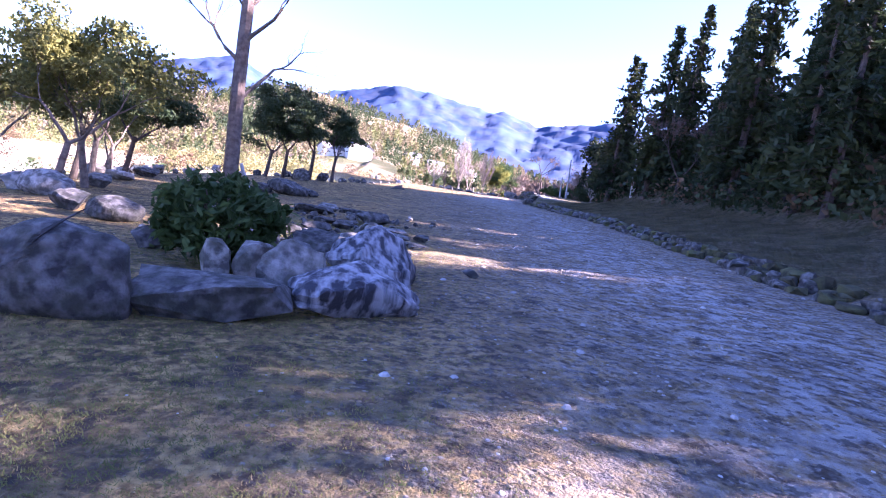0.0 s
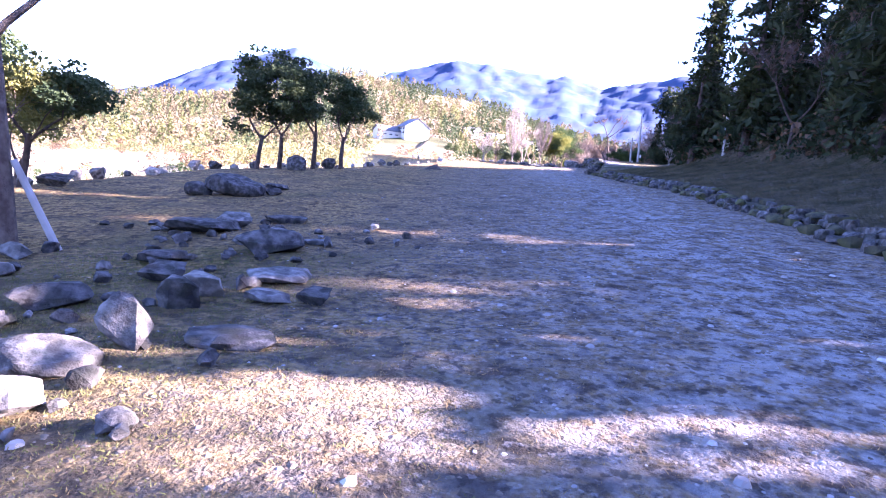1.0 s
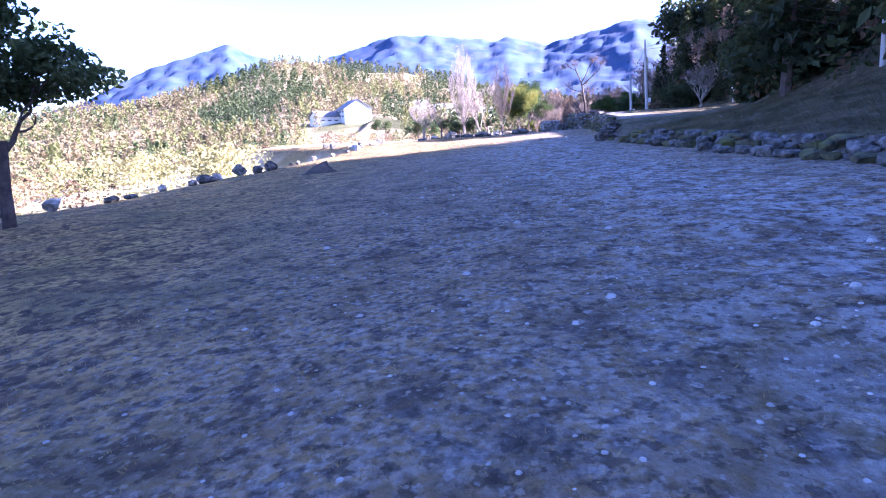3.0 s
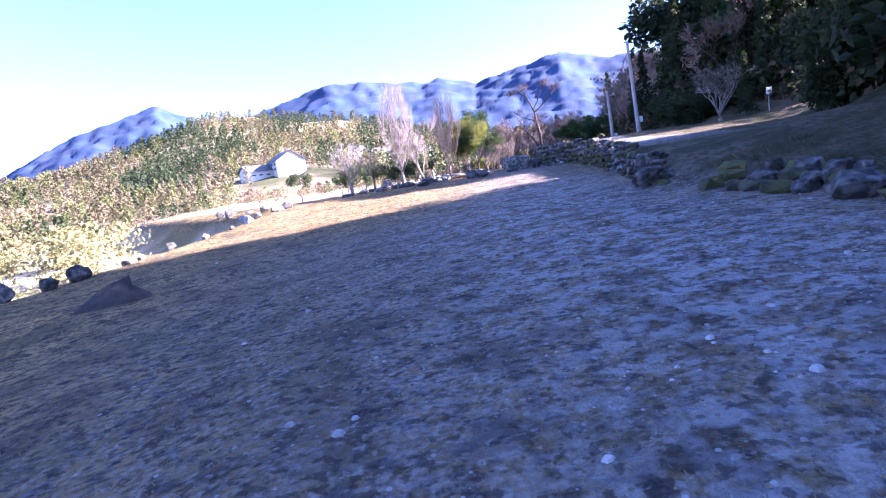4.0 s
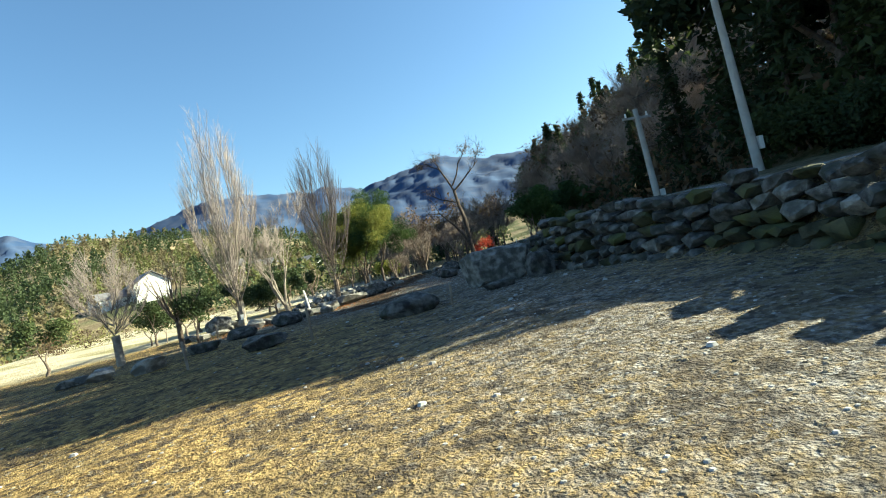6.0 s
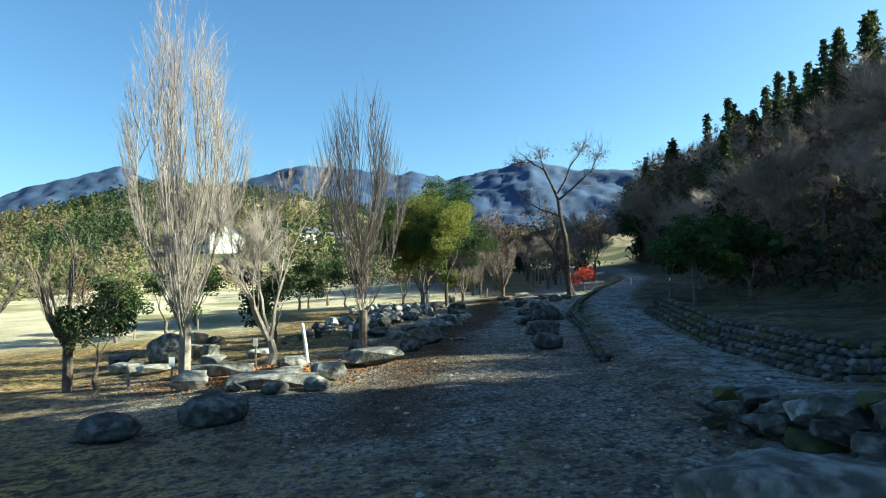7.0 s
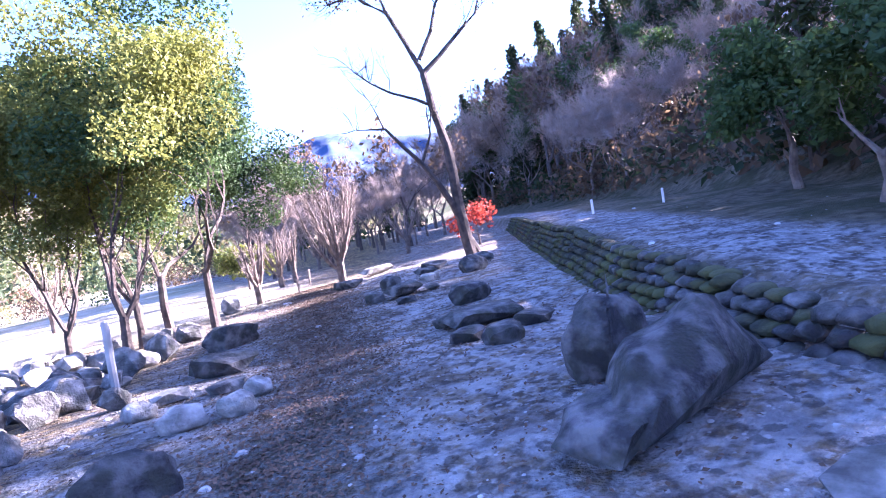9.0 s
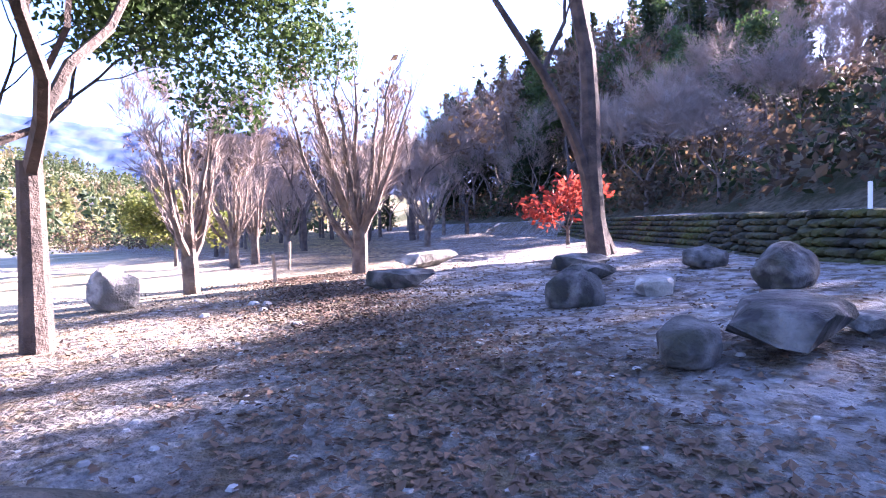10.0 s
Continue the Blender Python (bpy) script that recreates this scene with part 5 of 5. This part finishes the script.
# ---- poles, posts, signs ----
def utility_pole(x, y, tall, lean, arms):
    ob = thing("utility_pole", "slim grey concrete utility pole beside the forest road", "utility pole", "utility poles", pose(x, y, ground_at(x, y) - 0.2))
    sh_ = Shape()
    sh_.tube([(0, 0, 0), (lean * 0.5, 0, tall * 0.5), (lean, 0, tall)], [0.15, 0.125, 0.095], 12)
    part("pole", sh_, M_CONCRETE, ob)
    for k in range(arms):
        sh_ = Shape()
        sh_.box((lean, 0, tall - 0.35 - 0.55 * k), (1.3, 0.08, 0.09))
        part("crossarm", sh_, M_CONCRETE, ob)
        for s in (-0.5, 0, 0.5):
            sh_ = Shape()
            sh_.tube([(lean + s, 0, tall - 0.31 - 0.55 * k), (lean + s, 0, tall - 0.14 - 0.55 * k)], [0.045, 0.03], 8)
            part("insulator", sh_, M_WHITE, ob)
    sh_ = Shape()
    sh_.box((0.2, -0.02, 1.1), (0.18, 0.16, 0.4))
    part("meter_box", sh_, M_WHITE, ob, "small pale meter box")
    return ob


utility_pole(23.4, 61.7, 6.2, -0.35, 1)
utility_pole(24.2, 91.0, 6.4, -0.4, 0)
utility_pole(24.6, 96.3, 4.6, -0.25, 1)
for a, b in (((23.05, 61.7, 9.3), (23.8, 91.0, 9.2)), ((23.8, 91.0, 9.2), (24.3, 96.3, 7.7)), ((23.8, 91.0, 9.0), (44.0, 82.0, 12.0))):
    sh = Shape()
    a, b = Vector(a), Vector(b)
    sh.tube([a.lerp(b, k / 12) - Vector((0, 0, 0.6 * math.sin(math.pi * k / 12))) for k in range(13)], [0.012] * 13, 4)
    tagged(new("overhead_wire", sh.mesh("overhead_wire", M_WIRE)), "thin black overhead wire between utility poles", "wire", "overhead wires")


def post(x, y, tall, wide, lean, mat, label, name="post"):
    sh_ = Shape()
    sh_.tube([(0, 0, -0.25), (lean * 0.5, 0, tall * 0.5), (lean, 0, tall - 0.02), (lean, 0, tall)], [wide, wide, wide, wide * 0.7], 8)
    ob = tagged(new(name, sh_.mesh(name, mat)), label, "post", "posts")
    ob.matrix_world = pose(x, y, ground_at(x, y))
    return ob


post(16.7, 119.3, 1.1, 0.06, 0.03, M_CONCRETE, "pale upright post beside the stream")
post(11.2, 106.2, 1.15, 0.05, -0.16, M_WHITE, "leaning pale wooden post beside the rocks")
for x, y, tall in ((7.1, 92.9, 0.72), (10.1, 91.4, 0.8), (13.4, 90.4, 0.5), (22.2, 129.2, 0.5), (20.9, 129.5, 0.8), (23.2, 131.4, 0.6), (7.0, 104.2, 0.6), (5.6, 117.5, 0.7), (3.0, 117.0, 0.7)):
    post(x, y, tall, 0.035, rr.uniform(-0.05, 0.05), M_WOOD, "thin weathered wooden post in the park")
for x, y in ((30.8, 123.5), (32.8, 122.3)):
    post(x, y, 0.48, 0.04, 0.0, M_WHITE, "short white marker stake beside the road", "marker_stake")


def plant_sign(x, y, tall, turn):
    ob = thing("plant_sign", "small white sign on a thin wooden post beside a tree", "sign", "plant signs", pose(x, y, ground_at(x, y), 0, 0, turn))
    sh_ = Shape()
    sh_.box((0, 0, tall / 2 - 0.1), (0.045, 0.035, tall + 0.2))
    part("post", sh_, M_WOOD, ob)
    sh_ = Shape()
    sh_.box((0, -0.03, tall - 0.1), (0.13, 0.015, 0.22))
    part("board", sh_, M_WHITE, ob)


plant_sign(8.15, 103.6, 0.8, 10)
plant_sign(9.75, 106.0, 0.85, 0)
plant_sign(12.5, 109.4, 0.7, -10)
ob = thing("road_sign", "small white square sign on a post", "sign", at=pose(27.6, 82.2, ground_at(27.6, 82.2), 0, 0, 10) @ Matrix.Scale(0.75, 4))
sh = Shape()
sh.tube([(0, 0, -0.2), (0, 0, 1.5)], [0.04, 0.04], 8)
part("post", sh, M_CONCRETE, ob)
sh = Shape()
sh.box((0, -0.05, 1.45), (0.5, 0.03, 0.5))
part("board", sh, M_WHITE, ob)
sh = Shape()
sh.box((0, -0.07, 1.42), (0.26, 0.012, 0.14))
part("mark", sh, M_ROCK_DARK, ob)

# ---- houses in the valley ----
def house(x, y, wide, deep, wall_h, roof_h, turn, z, storeys=2):
    ob = thing("house", "white plastered farmhouse with dark tiled gable roof", "house", "houses in the valley", pose(x, y, z, 0, 0, turn))
    sh_ = Shape()
    sh_.box((0, 0, wall_h / 2 - 1.5), (wide, deep, wall_h + 3))
    sh_.add([(-wide / 2, s * deep / 2, wall_h) for s in (-1, 1)] + [(-wide / 2, 0, wall_h + roof_h * 0.92)] + [(wide / 2, s * deep / 2, wall_h) for s in (-1, 1)] + [(wide / 2, 0, wall_h + roof_h * 0.92)], [(0, 2, 1), (3, 4, 5)])
    part("wall", sh_, M_WALL, ob)
    for s in (-1, 1):
        sh_ = Shape()
        a, b, c = (0, 0, wall_h + roof_h), (0, s * (deep / 2 + 0.9), wall_h - 0.35), 0.25
        w2 = wide / 2 + 0.8
        sh_.add([(-w2, a[1], a[2]), (w2, a[1], a[2]), (w2, b[1], b[2]), (-w2, b[1], b[2]), (-w2, a[1], a[2] + c), (w2, a[1], a[2] + c), (w2, b[1], b[2] + c), (-w2, b[1], b[2] + c)],
                [(0, 1, 2, 3), (7, 6, 5, 4), (0, 4, 5, 1), (1, 5, 6, 2), (2, 6, 7, 3), (3, 7, 4, 0)])
        part("roof", sh_, M_ROOF, ob)
    for f in range(storeys):
        for k in range(3):
            for face in (-1, 1):
                sh_ = Shape()
                sh_.box(((k - 1) * wide * 0.28, face * (deep / 2 + 0.03), wall_h * (0.25 + 0.5 * f)), (wide * 0.14, 0.12, wall_h * 0.2))
                part("window", sh_, M_GLASS, ob)
        sh_ = Shape()
        sh_.box((wide / 2 + 0.03, 0, wall_h * (0.25 + 0.5 * f)), (0.12, deep * 0.3, wall_h * 0.2))
        part("window", sh_, M_GLASS, ob)


house(-37.0, 352, 21, 14, 4.6, 4.8, 112, ground_at(-37, 352) + 1.5)
house(-51.0, 348, 14, 8, 2.8, 2.6, 40, ground_at(-51, 348) + 1.2, 1)
for x, y, w, tn in ((12, 372, 11, 10), (34, 390, 12, -15), (-4, 420, 11, 20), (52, 360, 10, 5)):
    house(x, y, w, w * 0.65, 4.2, 2.6, tn, ground_at(x, y) + 1)

# ---- litter, grass and pebbles ----
def scatter(name, n, spot, build, mat, label, category):
    r = random.Random(len(name) * 7 + 1)
    sh_ = Shape()
    for _ in range(n):
        p = spot(r)
        if p is not None:
            build(sh_, p[0], p[1], ground_at(p[0], p[1]), r)
    tagged(new(name, sh_.mesh(name, mat)), label, category, kind="stuff")


def tuft(sh_, x, y, z, r):
    for _ in range(4):
        sh_.blade((x + r.gauss(0, 0.03), y + r.gauss(0, 0.03), z - 0.01), (r.gauss(0, 0.025), r.gauss(0, 0.025), r.uniform(0.015, 0.05)), r.uniform(0.003, 0.007))


def litter(sh_, x, y, z, r):
    sh_.leaf((x, y, z + 0.012), r.uniform(0.018, 0.045), r, 1.4, 2.0)


def pebble(sh_, x, y, z, r):
    s = r.uniform(0.012, 0.035) * (2.2 if r.random() < 0.06 else 1)
    q = [(x + s * math.cos(k * 1.05) * r.uniform(0.8, 1.2) * (1 - 0.45 * u), y + s * math.sin(k * 1.05) * r.uniform(0.8, 1.2) * (1 - 0.45 * u), z - 0.01 + u * s * 0.6) for u in (0, 1) for k in range(6)]
    sh_.add(q, [tuple(range(6, 12))] + [(k, (k + 1) % 6, 6 + (k + 1) % 6, 6 + k) for k in range(6)])


def near_lawn(r):
    y = -1 + 92 * r.random() ** 1.15
    return r.uniform(-7, 14), y


def near_track(r):
    y = r.uniform(0, 128)
    return float(interp(y, [(0, 4.5), (40, 7), (70, 9), (95, 14), (128, 22)])) + r.gauss(0, 3.2), y


def park_litter(r):
    y = r.uniform(98, 130)
    x = float(interp(y, [(98, 12.5), (110, 16), (116, 19), (130, 23)])) + r.gauss(0, 0.6 if r.random() < 0.72 else 2.6)
    return (x, y) if x < float(interp(y, EDGE_RIGHT)) - 0.1 else None


def rock_litter(r):
    return 10.3 + r.gauss(0, 1.5), 104.6 + r.gauss(0, 0.9)


def clod(sh_, x, y, z, r):
    s = r.uniform(0.014, 0.042)
    n_ = 7
    q = [(x + s * 1.2 * math.cos(k * 6.283 / n_) * r.uniform(0.7, 1.2) * (1 - 0.5 * u), y + s * math.sin(k * 6.283 / n_) * r.uniform(0.7, 1.2) * (1 - 0.5 * u), z - 0.01 + u * s * r.uniform(0.3, 0.55)) for u in (0, 1) for k in range(n_)]
    sh_.add(q, [tuple(range(n_, 2 * n_))] + [(k, (k + 1) % n_, n_ + (k + 1) % n_, n_ + k) for k in range(n_)])


def lawn_clods(r):
    y = 2 + 100 * r.random()
    x = float(interp(y, EDGE_RIGHT)) - 18 * r.random() ** 1.2
    return (x, y) if noise.noise(Vector((x * 0.25, y * 0.25, 4.0))) > -0.25 else None


M_BANK_GRASS = leaf_material("bank_grass", (0.055, 0.055, 0.025), (0.17, 0.145, 0.075), 0.8, 0.4, 0.2)


def bank_tuft(sh_, x, y, z, r):
    for _ in range(5):
        sh_.blade((x + r.gauss(0, 0.06), y + r.gauss(0, 0.06), z - 0.02), (r.gauss(-0.06, 0.07), r.gauss(0, 0.07), r.uniform(0.06, 0.2)), r.uniform(0.008, 0.02))


def bank_spot(r):
    y = r.uniform(6, 68)
    return float(interp(y, EDGE_RIGHT)) + 0.8 + 8.2 * r.random(), y


M_CLOD = material("turf_clods", (0.12, 0.1, 0.075), (0.32, 0.28, 0.21), 5, 0.95, 0.5, 30, island=0.35)
scatter("turf_clods", 60000, lawn_clods, clod, M_CLOD, "rough clods and tussocks of frosted winter turf", "turf")
scatter("lawn_grass", 60000, near_lawn, tuft, M_GRASS, "short dry winter grass on the lawn", "grass")
scatter("green_grass", 24000, lambda r: (r.gauss(-2.2, 2.0), 2 + 20 * r.random() ** 1.5), tuft, M_GRASS_GREEN, "short green grass beside the rocks", "grass")
scatter("bank_grass", 20000, bank_spot, bank_tuft, M_BANK_GRASS, "rough brown and green grass on the bank", "grass")
scatter("pebbles", 9000, near_track, pebble, M_PEBBLE, "pale pebbles scattered on lawn and path", "pebbles")
scatter("fallen_leaves", 62000, park_litter, litter, M_LITTER, "brown fallen leaves along the park path", "leaves")
M_DRIFT = material("orange_leaves", (0.2, 0.085, 0.03), (0.42, 0.2, 0.08), 3, 0.85, 0, island=0.4)


def drift_leaf(sh_, x, y, z, r):
    sh_.leaf((x, y, z + 0.015), r.uniform(0.03, 0.065), r, 1.4, 1.6)


scatter("leaf_drift", 8000, rock_litter, drift_leaf, M_DRIFT, "drift of orange fallen leaves among the rocks", "leaves")
